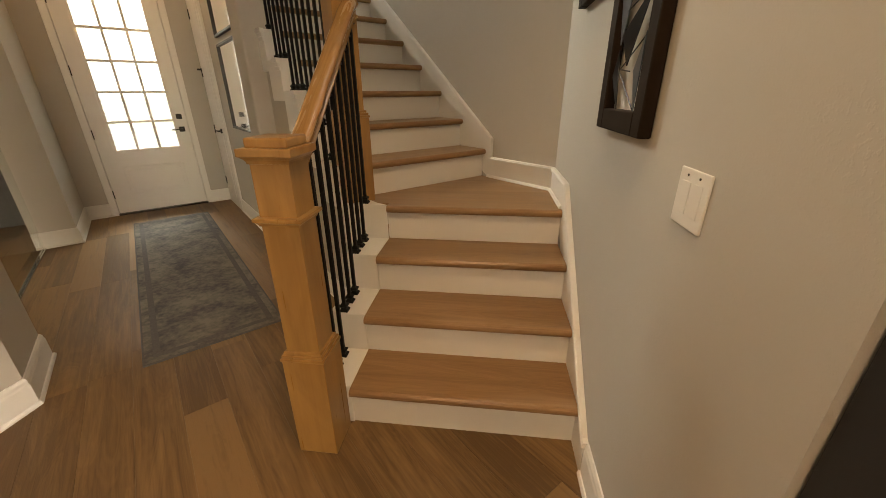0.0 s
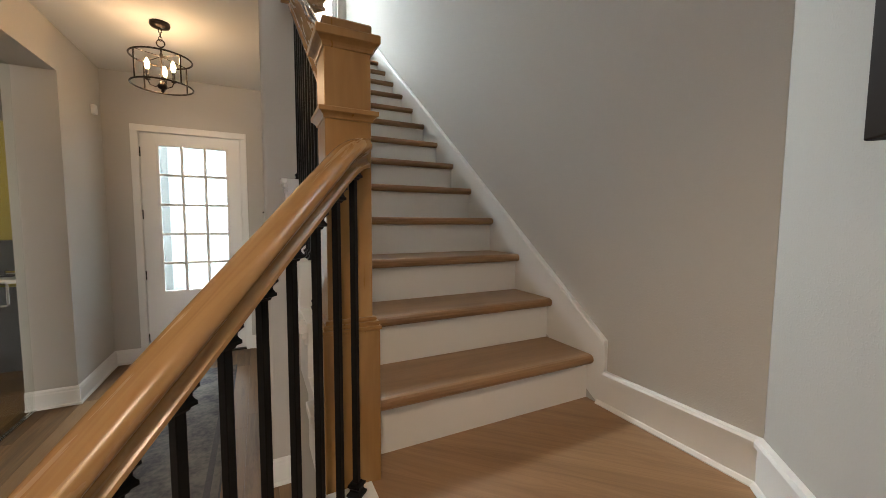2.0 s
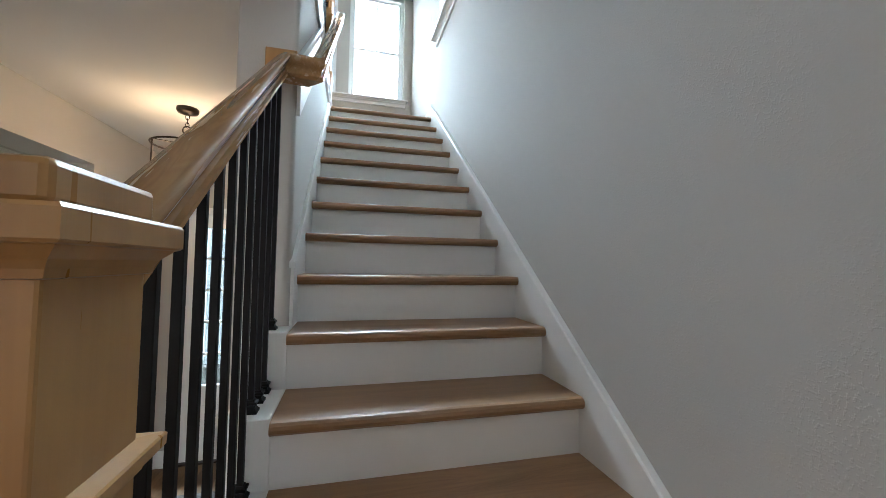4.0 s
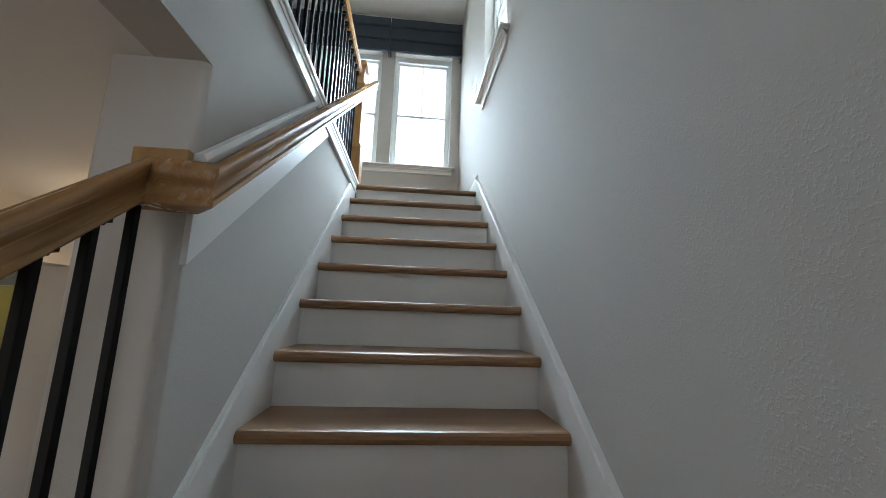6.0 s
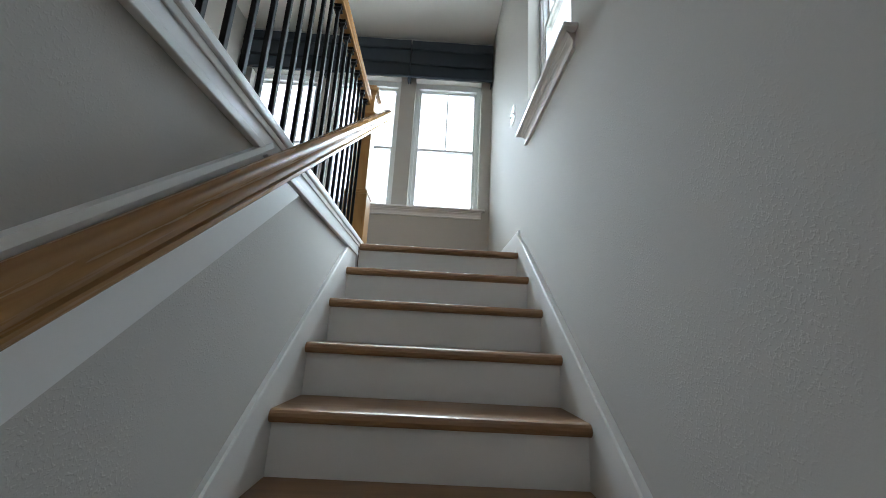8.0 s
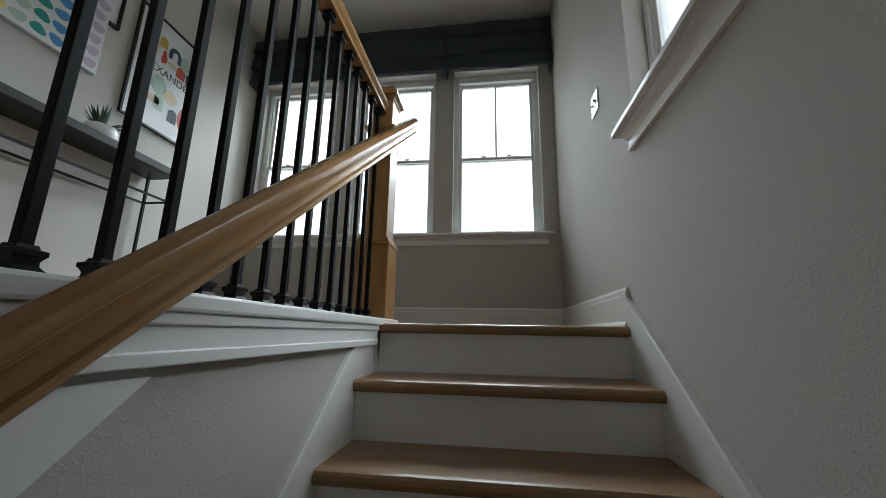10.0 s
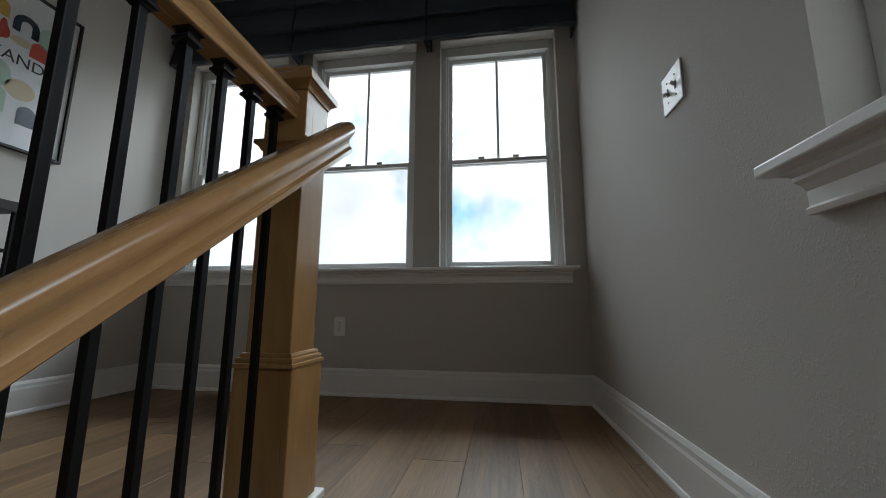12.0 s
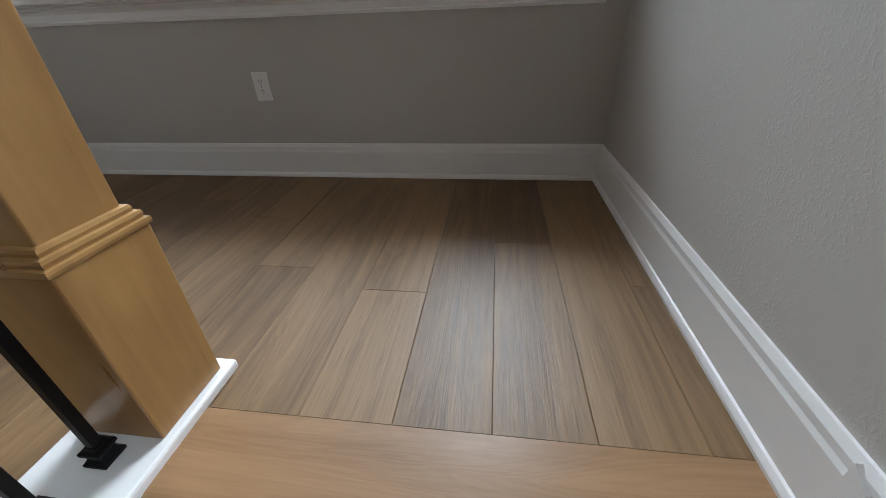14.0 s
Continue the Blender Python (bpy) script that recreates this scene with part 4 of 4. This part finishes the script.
# framed mirrors on the hall wall
MIRROR = material("mirror_silver", (0.75, 0.77, 0.78), 0.03, metal=1.0, var=0.01)
DARKFRAME = material("black_frame", (0.015, 0.013, 0.012), 0.4, var=0.2, scale=20)
for z0, z1 in ((1.03, 1.79), (1.85, 2.6)):
    e = thing("wall_mirror", "black framed picture with reflective glass on the wall", "picture", "hall pictures")
    y0, y1 = 1.45, 2.29
    part("frame", boxes((-1.15, -1.121, y0, y0 + 0.02, z0, z1), (-1.15, -1.121, y1 - 0.02, y1, z0, z1), (-1.15, -1.121, y0 + 0.02, y1 - 0.02, z0, z0 + 0.02), (-1.15, -1.121, y0 + 0.02, y1 - 0.02, z1 - 0.02, z1), bevel=0.002), DARKFRAME, e)
    part("glass", boxes((-1.135, -1.122, y0 + 0.02, y1 - 0.02, z0 + 0.02, z1 - 0.02)), MIRROR, e)

# small sensor high on the entrance wall
e = thing("motion_sensor", "small white alarm sensor high on the wall", "sensor")
part("housing", boxes((-2.64, -2.605, 3.36, 3.43, 2.54, 2.63), bevel=0.008), PLASTIC, e)
part("lens_window", boxes((-2.607, -2.601, 3.375, 3.415, 2.555, 2.59), bevel=0.003), VINYL, e)

# ---- office beyond the hall ----
YELLOW = material("ochre_wall", (0.36, 0.27, 0.045), 0.7, var=0.08, scale=1.5, bump=0.1, bump_scale=150)
DARKWALL = material("taupe_band", (0.16, 0.14, 0.12), 0.7, var=0.06)
tagged(link("wall_office", boxes((-6.05, -3.1, 4.58, 4.598, 0, 2.62)), YELLOW), "ochre yellow accent wall of the office", "wall", kind="structure")
tagged(link("wall_office_band", boxes((-6.05, -3.1, 4.575, 4.598, 2.624, CEIL1)), DARKWALL), "taupe band above the ochre wall", "wall", kind="structure")
tagged(link("wall_office_side", boxes((-3.1, -2.955, 3.785, 4.6, 0, CEIL1)), DARKWALL), "taupe side wall of the office", "wall", kind="structure")
txt = bpy.data.curves.new("lettering", "FONT")
txt.body, txt.size, txt.extrude = "Enhance", 0.26, 0.012
lt = new("wall_lettering", txt)
lt.matrix_world = pose(-4.25, 4.56, 2.72, 90, 0, 0)
txt.materials.append(SLOT)
tagged(lt, "dark raised lettering on the taupe band", "lettering")
SMOKE = glass_material("office_glass", (0.93, 0.95, 0.93), gloss=0.15)
gp = thing("glass_partition", "frameless glass partition and door with steel pull", "glass partition")
for a, b in ((0.445, 1.2), (1.21, 2.23), (2.24, 2.705)):
    g = part("glass_panel", boxes((-2.91, -2.9, a, b, 0.01, 2.7), bevel=0.001), SMOKE, gp)
    g.visible_shadow = False
STEEL = material("brushed_steel", (0.6, 0.6, 0.6), 0.25, metal=1.0, var=0.05)
pts = [(-2.895, 2.31, 1.09), (-2.85, 2.31, 1.09), (-2.84, 2.31, 1.08), (-2.84, 2.31, 0.94), (-2.85, 2.31, 0.93), (-2.895, 2.31, 0.93)]
part("pull_handle", tube(pts, 0.008, 10), STEEL, gp, "polished steel pull handle")
part("floor_channel", boxes((-2.92, -2.89, 0.445, 2.705, 0, 0.01)), STEEL, gp)
desk = thing("office_desk", "dark desk with a white top edge in the office", "desk")
DARKCAB = material("charcoal_laminate", (0.02, 0.02, 0.022), 0.45, var=0.15)
part("modesty_panel", boxes((-5.4, -3.15, 3.86, 3.9, 0.0, 0.86), bevel=0.003), DARKCAB, desk)
part("desktop", boxes((-5.4, -3.13, 3.82, 4.5, 0.9, 0.94), bevel=0.004), TRIM, desk)
part("side_panel", boxes((-3.18, -3.15, 3.9, 4.48, 0.0, 0.9), bevel=0.003), DARKCAB, desk)
part("side_panel", boxes((-5.4, -5.37, 3.9, 4.48, 0.0, 0.9), bevel=0.003), DARKCAB, desk)
mon = thing("monitor", "black computer monitor on the office desk", "monitor")
part("screen", boxes((-3.95, -3.4, 4.1, 4.13, 1.0, 1.32), bevel=0.006), BLACK, mon)
part("stand", boxes((-3.72, -3.63, 4.12, 4.15, 0.94, 1.1), (-3.8, -3.55, 4.05, 4.22, 0.94, 0.955), bevel=0.003), BLACK, mon)
dl = thing("recessed_downlight", "round lit recessed ceiling downlight", "downlight")
part("trim_ring", lathe([(0.09, CEIL1 - 0.008), (0.09, CEIL1 - 0.001)], 28, (-3.55, 3.9, 0)), TRIM, dl)
part("lens", lathe([(0.07, CEIL1 - 0.012), (0.07, CEIL1 - 0.007)], 28, (-3.55, 3.9, 0)), glow("downlight_lens", (1.0, 0.85, 0.6), 6), dl)

# ---- diagonal wall: pictures and switch ----
WOODF = material("espresso_frame", (0.017, 0.0095, 0.006), 0.6, var=0.3, scale=12, spec=0.12)
SHARD = material("dark_metal_plate", (0.03, 0.033, 0.04), 0.38, metal=0.7, var=0.3, scale=8)
SHARD2 = material("steel_blue_plate", (0.1, 0.114, 0.135), 0.4, metal=0.6, var=0.25, scale=8)


def wall_art(u0, z0, w, h, flip):
    """A deep frame with bent metal plates and wires; local x across (to the right), y out of the wall, z up."""
    e = thing("wall_art", "espresso framed metal wall art of dark angular plates", "wall art", "stair wall art")
    rot = Matrix.Rotation(radians(45), 4, "Z")
    x, y = lower(u0, 0.616)
    # looking at the wall its right side is towards the lower steps
    e.matrix_world = Matrix.Translation((x, y, z0)) @ Matrix(((-C45, -C45, 0, 0), (-C45, C45, 0, 0), (0, 0, 1, 0), (0, 0, 0, 1)))
    f, d = 0.062, 0.036
    part("frame_side", boxes((0, f, 0.002, d, 0, h), bevel=0.004), WOODF, e)
    part("frame_side", boxes((w - f, w, 0.002, d, 0, h), bevel=0.004), WOODF, e)
    part("frame_rail", boxes((f, w - f, 0.002, d, 0, f), bevel=0.004), WOODF, e)
    part("frame_rail", boxes((f, w - f, 0.002, d, h - f, h), bevel=0.004), WOODF, e)
    iw = w - 2 * f
    tri = (((0, 0.45), (0.35, 0.52), (0.12, 0.21)), ((0.73, 0.61), (0.51, 0.48), (1, 0.35)), ((0.86, 0.345), (0.27, 0.236), (0.31, 0.14)), ((0.96, 0.22), (0.55, 0.12), (0.83, 0)),
           ((0, 0.2), (0, 0.11), (0.42, 0)), ((0.05, 0.7), (0.4, 0.62), (0.28, 0.74)), ((0.3, 0.73), (0.57, 0.755), (0.77, 0.65)), ((0.62, 0.78), (1, 0.76), (0.9, 0.92)), ((0.05, 0.8), (0.4, 0.78), (0.25, 0.97)))
    ih = h - 2 * f
    for i, t in enumerate(tri):
        bm = bmesh.new()
        pts = [((1 - a if flip else a) * iw + f, b * ih + f) for a, b in t]
        tip = (0.03, 0.01, 0.02)
        lo = [bm.verts.new((px, tip[(j + i) % 3], pz)) for j, (px, pz) in enumerate(pts)]
        hi = [bm.verts.new((px, tip[(j + i) % 3] + 0.003, pz)) for j, (px, pz) in enumerate(pts)]
        bm.faces.new(lo)
        bm.faces.new(hi[::-1])
        for j in range(3):
            k = (j + 1) % 3
            bm.faces.new((lo[j], hi[j], hi[k], lo[k]))
        part("metal_plate", bm, SHARD2 if i % 3 == 0 else SHARD, e)
    wires = (((0.02, 0.56), (0.98, 0.67)), ((0.05, 0.6), (0.4, 0.61)), ((0.02, 0.53), (0.35, 0.52)), ((0.37, 0.465), (0.73, 0.61)), ((0.35, 0.435), (0.86, 0.345)), ((0.2, 0.31), (0.88, 0.345)),
             ((0.25, 0.133), (0.98, 0.23)), ((0.25, 0.13), (0.55, 0.12)), ((0.24, 0.12), (0.82, 0.0)), ((0.77, 0.65), (0.98, 0.77)), ((0.02, 0.75), (0.5, 0.97)))
    for a, b in wires:
        p = [((1 - q[0] if flip else q[0]) * iw + f, 0.022, q[1] * ih + f) for q in (a, b)]
        part("wire", tube(p, 0.002, 6), SHARD, e)


wall_art(-1.522, 1.235, 0.405, 0.98, False)
wall_art(-0.94, 1.69, 0.485, 0.9, True)

def plate(name, m, w, h, kind_, label):
    """A wall plate with toggles, paddles or outlet slots; local x across, y out of the wall."""
    e = thing(name, label, "outlet" if kind_ == "outlet" else "light switch")
    e.matrix_world = m
    part("cover_plate", boxes((-w / 2, w / 2, 0, 0.006, -h / 2, h / 2), bevel=0.0025), PLASTIC, e)
    if kind_ == "toggle":
        for x in (-0.023, 0.023):
            part("toggle_slot", boxes((x - 0.005, x + 0.005, 0.005, 0.0068, -0.012, 0.012)), SLOT, e)
            bm = bmesh.new()
            box(bm, -0.0042, 0.0042, 0, 0.016, -0.0045, 0.0045, bevel=0.0012, m=pose(x, 0.005, 0, 28 if x < 0 else -28, 0, 0))
            part("toggle", bm, PLASTIC, e)
            for z in (-0.03, 0.03):
                part("screw", lathe([(0.0032, 0.005), (0.0028, 0.0072)], 10, (x, 0, z), "y"), SLOT, e)
    elif kind_ == "paddle":
        for x in (-0.023, 0.023):
            part("paddle", boxes((x - 0.0165, x + 0.0165, 0.005, 0.0074, -0.033, 0.033), bevel=0.0015), PLASTIC, e)
            part("screw", lathe([(0.003, 0.005), (0.0026, 0.0072)], 10, (x, 0, 0.045), "y"), SLOT, e)
    else:
        for z in (-0.02, 0.02):
            part("socket", lathe([(0.0165, 0.004), (0.016, 0.008)], 20, (0, 0, z), "y"), PLASTIC, e)
            for x in (-0.006, 0.006):
                part("slot", boxes((x - 0.0012, x + 0.0012, 0.0075, 0.0086, z - 0.001, z + 0.008)), SLOT, e)
            part("ground_hole", lathe([(0.0024, 0.0075), (0.0024, 0.0086)], 8, (0, 0, z - 0.008), "y"), SLOT, e)
        part("screw", lathe([(0.0025, 0.005), (0.0022, 0.0075)], 8, (0, 0, 0), "y"), SLOT, e)
    return e


px, py = lower(-2.18, 0.616)
plate("light_switch", Matrix.Translation((px, py, 1.146)) @ Matrix(((-C45, -C45, 0, 0), (-C45, C45, 0, 0), (0, 0, 1, 0), (0, 0, 0, 1))), 0.117, 0.116, "paddle", "white double wall switch plate on the stair wall")
plate("light_switch", pose(WX, 3.35, 4.64, 0, 0, 90), 0.117, 0.116, "toggle", "white double toggle switch plate on the landing wall")
plate("wall_outlet", pose(-1.462, FAR, 3.914, 0, 0, 180), 0.072, 0.116, "outlet", "white duplex outlet low on the far wall")

# ---- upper hall: console table, plant, pictures ----
table = thing("console_table", "narrow black console table with thin metal frame", "console table")
TX0, TX1, TY0, TY1, TZ = -2.785, -2.56, 2.35, 3.6, TOP + 0.965
BTOP = material("black_stained_wood", (0.02, 0.018, 0.017), 0.5, var=0.25, scale=10)
part("tabletop", boxes((TX0, TX1, TY0, TY1, TZ - 0.045, TZ), bevel=0.003), BTOP, table)
for x in (TX0 + 0.02, TX1 - 0.02):
    for y in (TY0 + 0.02, TY1 - 0.02):
        part("leg", boxes((x - 0.008, x + 0.008, y - 0.008, y + 0.008, TOP, TZ - 0.045), bevel=0.002), IRON, table)
for z in (TZ - 0.22, TOP + 0.12):
    for x in (TX0 + 0.02, TX1 - 0.02):
        part("frame_bar", boxes((x - 0.006, x + 0.006, TY0 + 0.028, TY1 - 0.028, z, z + 0.012)), IRON, table)
    for y in (TY0 + 0.02, TY1 - 0.02):
        part("frame_bar", boxes((TX0 + 0.028, TX1 - 0.028, y - 0.006, y + 0.006, z, z + 0.012)), IRON, table)
pot = thing("potted_succulent", "spiky green succulent in a white dimpled pot", "plant", at=pose(-2.68, 3.17, TZ))
POT = material("white_ceramic", (0.7, 0.69, 0.66), 0.45, var=0.08, scale=60, bump=0.8, bump_scale=90)
part("pot", lathe([(0.05, 0), (0.068, 0.012), (0.078, 0.045), (0.072, 0.085), (0.062, 0.09), (0.06, 0.075)], 32), POT, pot, smooth=True)
part("soil", lathe([(0.058, 0.06), (0.06, 0.076)], 20), material("potting_soil", (0.03, 0.022, 0.015), 0.95), pot)
LEAF = material("succulent_leaf", (0.045, 0.085, 0.05), 0.5, var=0.3, scale=30)
for i in range(26):
    a = i * 2.39996
    tilt = 0.25 + 0.95 * ((i * 0.618) % 1)
    L = 0.1 + 0.05 * ((i * 0.37) % 1)
    d = Vector((math.cos(a) * math.sin(tilt), math.sin(a) * math.sin(tilt), math.cos(tilt)))
    sd = d.cross(Vector((0, 0, 1))).normalized()
    up = sd.cross(d)
    bm = bmesh.new()
    base = Vector((0.02 * math.cos(a), 0.02 * math.sin(a), 0.075))
    rings = []
    for t, wd in ((0, 0.006), (0.35, 0.0085), (0.7, 0.006), (1.0, 0.0008)):
        c = base + d * L * t + Vector((0, 0, -0.03 * t * t * math.sin(tilt)))
        rings.append([bm.verts.new(c + sd * wd * p + up * wd * 0.45 * q) for p, q in ((-1, 0.4), (0, -0.6), (1, 0.4), (0, 0.5))])
    for p, q in zip(rings, rings[1:]):
        for j in range(4):
            bm.faces.new((p[j], p[(j + 1) % 4], q[(j + 1) % 4], q[j]))
    bm.faces.new(rings[0][::-1])
    bm.faces.new(rings[-1])
    part("leaf", bm, LEAF, pot)


def flat_color(name, c):
    return material(name, c, 0.6, var=0.05, scale=20)


PAPER = flat_color("art_paper", (0.72, 0.73, 0.74))
INK = {k: flat_color(k, c) for k, c in (("ink_red", (0.5, 0.06, 0.03)), ("ink_navy", (0.02, 0.04, 0.07)), ("ink_sage", (0.42, 0.55, 0.45)), ("ink_sand", (0.62, 0.52, 0.36)),
                                         ("ink_gold", (0.6, 0.4, 0.08)), ("ink_teal", (0.02, 0.28, 0.25)), ("ink_blue", (0.06, 0.25, 0.5)), ("ink_orange", (0.75, 0.25, 0.05)),
                                         ("ink_yellow", (0.75, 0.62, 0.2)), ("ink_lilac", (0.5, 0.42, 0.55)), ("ink_black", (0.02, 0.02, 0.022)))}


def on_left(y0, z0):
    """Local x runs towards the far wall, y out of the left wall, z up."""
    return Matrix.Translation((LEFT2, y0, z0)) @ Matrix(((0, 1, 0, 0), (1, 0, 0, 0), (0, 0, 1, 0), (0, 0, 0, 1)))


def flat_shape(bm, pts, y=0.0):
    lo = [bm.verts.new((x, y, z)) for x, z in pts]
    hi = [bm.verts.new((x, y + 0.0008, z)) for x, z in pts]
    bm.faces.new(lo)
    bm.faces.new(hi[::-1])
    for i in range(len(pts)):
        k = (i + 1) % len(pts)
        bm.faces.new((lo[i], hi[i], hi[k], lo[k]))


def arch(cx, z, w, h, r=0.0, down=False):
    pts = [(cx + w / 2 * math.cos(math.pi * i / 12), z + h - w / 2 + w / 2 * math.sin(math.pi * i / 12)) for i in range(13)]
    pts += [(cx - w / 2, z), (cx + w / 2, z)] if not r else [(cx - w / 2, z), (cx - r, z)] + [(cx - r * math.cos(math.pi * i / 10), z + h - w / 2 + r * math.sin(math.pi * i / 10)) for i in range(11)] + [(cx + r, z), (cx + w / 2, z)]
    return [(x, 2 * z + h - zz) for x, zz in pts] if down else pts


def blob(cx, cz, rx, rz, wob=0.0, ang=0.0):
    out = []
    for i in range(18):
        a = 2 * math.pi * i / 18
        k = 1 + wob * math.sin(3 * a + cx * 40)
        x, z = rx * k * math.cos(a), rz * k * math.sin(a)
        out.append((cx + x * math.cos(ang) - z * math.sin(ang), cz + x * math.sin(ang) + z * math.cos(ang)))
    return out


def framed(name, label, y0, z0, w, h, f=0.014):
    e = thing(name, label, "picture", at=on_left(y0, z0))
    part("frame", boxes((0, f, 0.002, 0.024, 0, h), (w - f, w, 0.002, 0.024, 0, h), (f, w - f, 0.002, 0.024, 0, f), (f, w - f, 0.002, 0.024, h - f, h), bevel=0.002), DARKFRAME, e)
    part("paper", boxes((f, w - f, 0.002, 0.012, f, h - f)), PAPER, e)
    return e


pic = framed("framed_poster", "black framed print of coloured shapes with lettering", 3.32, 4.77, 0.53, 0.82)
shapes = [("ink_gold", arch(0.2, 0.62, 0.06, 0.08)), ("ink_sand", blob(0.13, 0.62, 0.05, 0.07)), ("ink_navy", arch(0.3, 0.585, 0.105, 0.1, 0.022)), ("ink_sage", blob(0.385, 0.62, 0.035, 0.06)),
          ("ink_red", blob(0.22, 0.555, 0.022, 0.05, 0.2)), ("ink_sage", blob(0.44, 0.6, 0.02, 0.035)), ("ink_red", arch(0.365, 0.49, 0.075, 0.09)), ("ink_navy", arch(0.435, 0.48, 0.042, 0.085, 0.0, True)),
          ("ink_sand", blob(0.29, 0.54, 0.045, 0.022)), ("ink_sage", blob(0.22, 0.34, 0.06, 0.07)), ("ink_sand", blob(0.32, 0.3, 0.06, 0.05)), ("ink_navy", blob(0.14, 0.33, 0.02, 0.015)),
          ("ink_red", arch(0.12, 0.2, 0.085, 0.045)), ("ink_sage", arch(0.24, 0.16, 0.07, 0.12)), ("ink_navy", arch(0.36, 0.13, 0.075, 0.1)), ("ink_red", blob(0.43, 0.2, 0.024, 0.09, 0.12)), ("ink_sand", blob(0.2, 0.22, 0.05, 0.03))]
for k, pts in shapes:
    bm = bmesh.new()
    flat_shape(bm, pts, 0.0122)
    part("printed_shape", bm, INK[k], pic)
bm = boxes((0.492, 0.494, 0.0122, 0.013, 0.12, 0.68))
part("printed_line", bm, INK["ink_black"], pic)
tx = bpy.data.curves.new("print_lettering", "FONT")
tx.body, tx.size, tx.extrude, tx.align_x = "ALEXANDER", 0.078, 0.0004, "CENTER"
tx.materials.append(INK["ink_black"])
tb = new("print_lettering", tx)
tb.parent = pic
tb.matrix_basis = Matrix(((1, 0, 0, 0.265), (0, 0, 1, 0.0135), (0, 1, 0, 0.42), (0, 0, 0, 1)))
pg = part("glazing", boxes((0.014, 0.516, 0.016, 0.018, 0.014, 0.806)), FROST, pic)
pg.visible_shadow = False
frame2 = framed("framed_print", "black framed print above the canvas", 2.69, 5.25, 0.53, 0.6, 0.018)
canvas = thing("canvas_painting", "unframed canvas of watercolour leaf marks in bright colours", "painting", at=on_left(2.478, 4.884))
part("canvas", boxes((0, 0.67, 0.001, 0.03, 0, 0.5), bevel=0.003), PAPER, canvas)
rows = ["ink_lilac", "ink_orange", "ink_yellow", "ink_teal", "ink_blue", "ink_lilac"]
for i in range(8):
    for j in range(6):
        k = ("ink_red", "ink_orange", "ink_yellow", "ink_sage", "ink_teal", "ink_blue", "ink_sage", "ink_lilac")[i]
        bm = bmesh.new()
        flat_shape(bm, blob(0.05 + i * 0.082 + 0.01 * math.sin(j * 3), 0.05 + j * 0.078, 0.036, 0.026, 0.1, 0.3 * math.sin(i + j)), 0.0302)
        part("brush_mark", bm, INK[k], canvas)

# ---- floor boards, last ----


def planks(name, label, x0, x1, y0, y1, z, width, first, joints, seed):
    """Boards along y, each its own piece with fine gaps; joints: fixed end joints by column."""
    rnd = random.Random(seed)
    fl = tagged(new(name), label, "floor", kind="structure")
    cache = {}
    x = first
    col = 0
    while x > x0:
        xa, xb = max(x - width, x0), min(x, x1)
        ends = list(joints.get(col, ()))
        if not ends:
            ends = [y0 + rnd.uniform(0.2, 1.3)]
        y = min(ends)
        while y - 1.35 > y0 + 0.15:
            y -= 1.35
            ends.append(y)
        y = max(ends)
        while y + 1.35 < y1 - 0.15:
            y += 1.35
            ends.append(y)
        cuts = [y0, *sorted(e for e in ends if y0 + 0.1 < e < y1 - 0.1), y1]
        for a, b in zip(cuts, cuts[1:]):
            key = (round(xb - xa, 3), round(b - a, 3))
            if key not in cache:
                bm = bmesh.new()
                w, h = key[0] / 2 - 0.0003, key[1] / 2 - 0.0003
                c = 0.0009
                lo = [bm.verts.new((sx * w, sy * h, -0.014)) for sx, sy in ((-1, -1), (1, -1), (1, 1), (-1, 1))]
                mid = [bm.verts.new((sx * w, sy * h, -c)) for sx, sy in ((-1, -1), (1, -1), (1, 1), (-1, 1))]
                hi = [bm.verts.new((sx * (w - c), sy * (h - c), 0)) for sx, sy in ((-1, -1), (1, -1), (1, 1), (-1, 1))]
                bm.faces.new(hi)
                for p, q in ((lo, mid), (mid, hi)):
                    for j in range(4):
                        bm.faces.new((p[j], p[(j + 1) % 4], q[(j + 1) % 4], q[j]))
                me = bpy.data.meshes.new("floor_board")
                bm.to_mesh(me)
                bm.free()
                me.materials.append(PLANK)
                cache[key] = me
            ob = new("floor_board", cache[key])
            ob.parent = fl
            ob.location = ((xa + xb) / 2, (a + b) / 2, z)
        x -= width
        col += 1
    return fl


planks("floor_landing", "wide brown oak plank floor of the landing", -1.155, WX, 3.2503, FAR, TOP, 0.18, -0.07 + 0.18, {1: (4.3,), 2: (3.92,), 3: (3.05,), 4: (3.64,), 5: (4.4,), 6: (3.73,)}, 3)
planks("floor_upper_hall", "wide brown oak plank floor of the upper hall", LEFT2, -1.155, -1.2, FAR, TOP, 0.18, -1.155, {0: (4.05,), 1: (3.5,), 2: (4.2,)}, 5)
planks("floor_hall", "wide brown oak plank floor of the entrance hall", -6.05, 2.05, -7.05, 3.61, 0.0, 0.18, 2.05, {}, 7)
planks("floor_office", "wide brown oak plank floor of the office", -6.05, -3.1, 3.61, 4.58, 0.0, 0.18, -3.1, {}, 9)
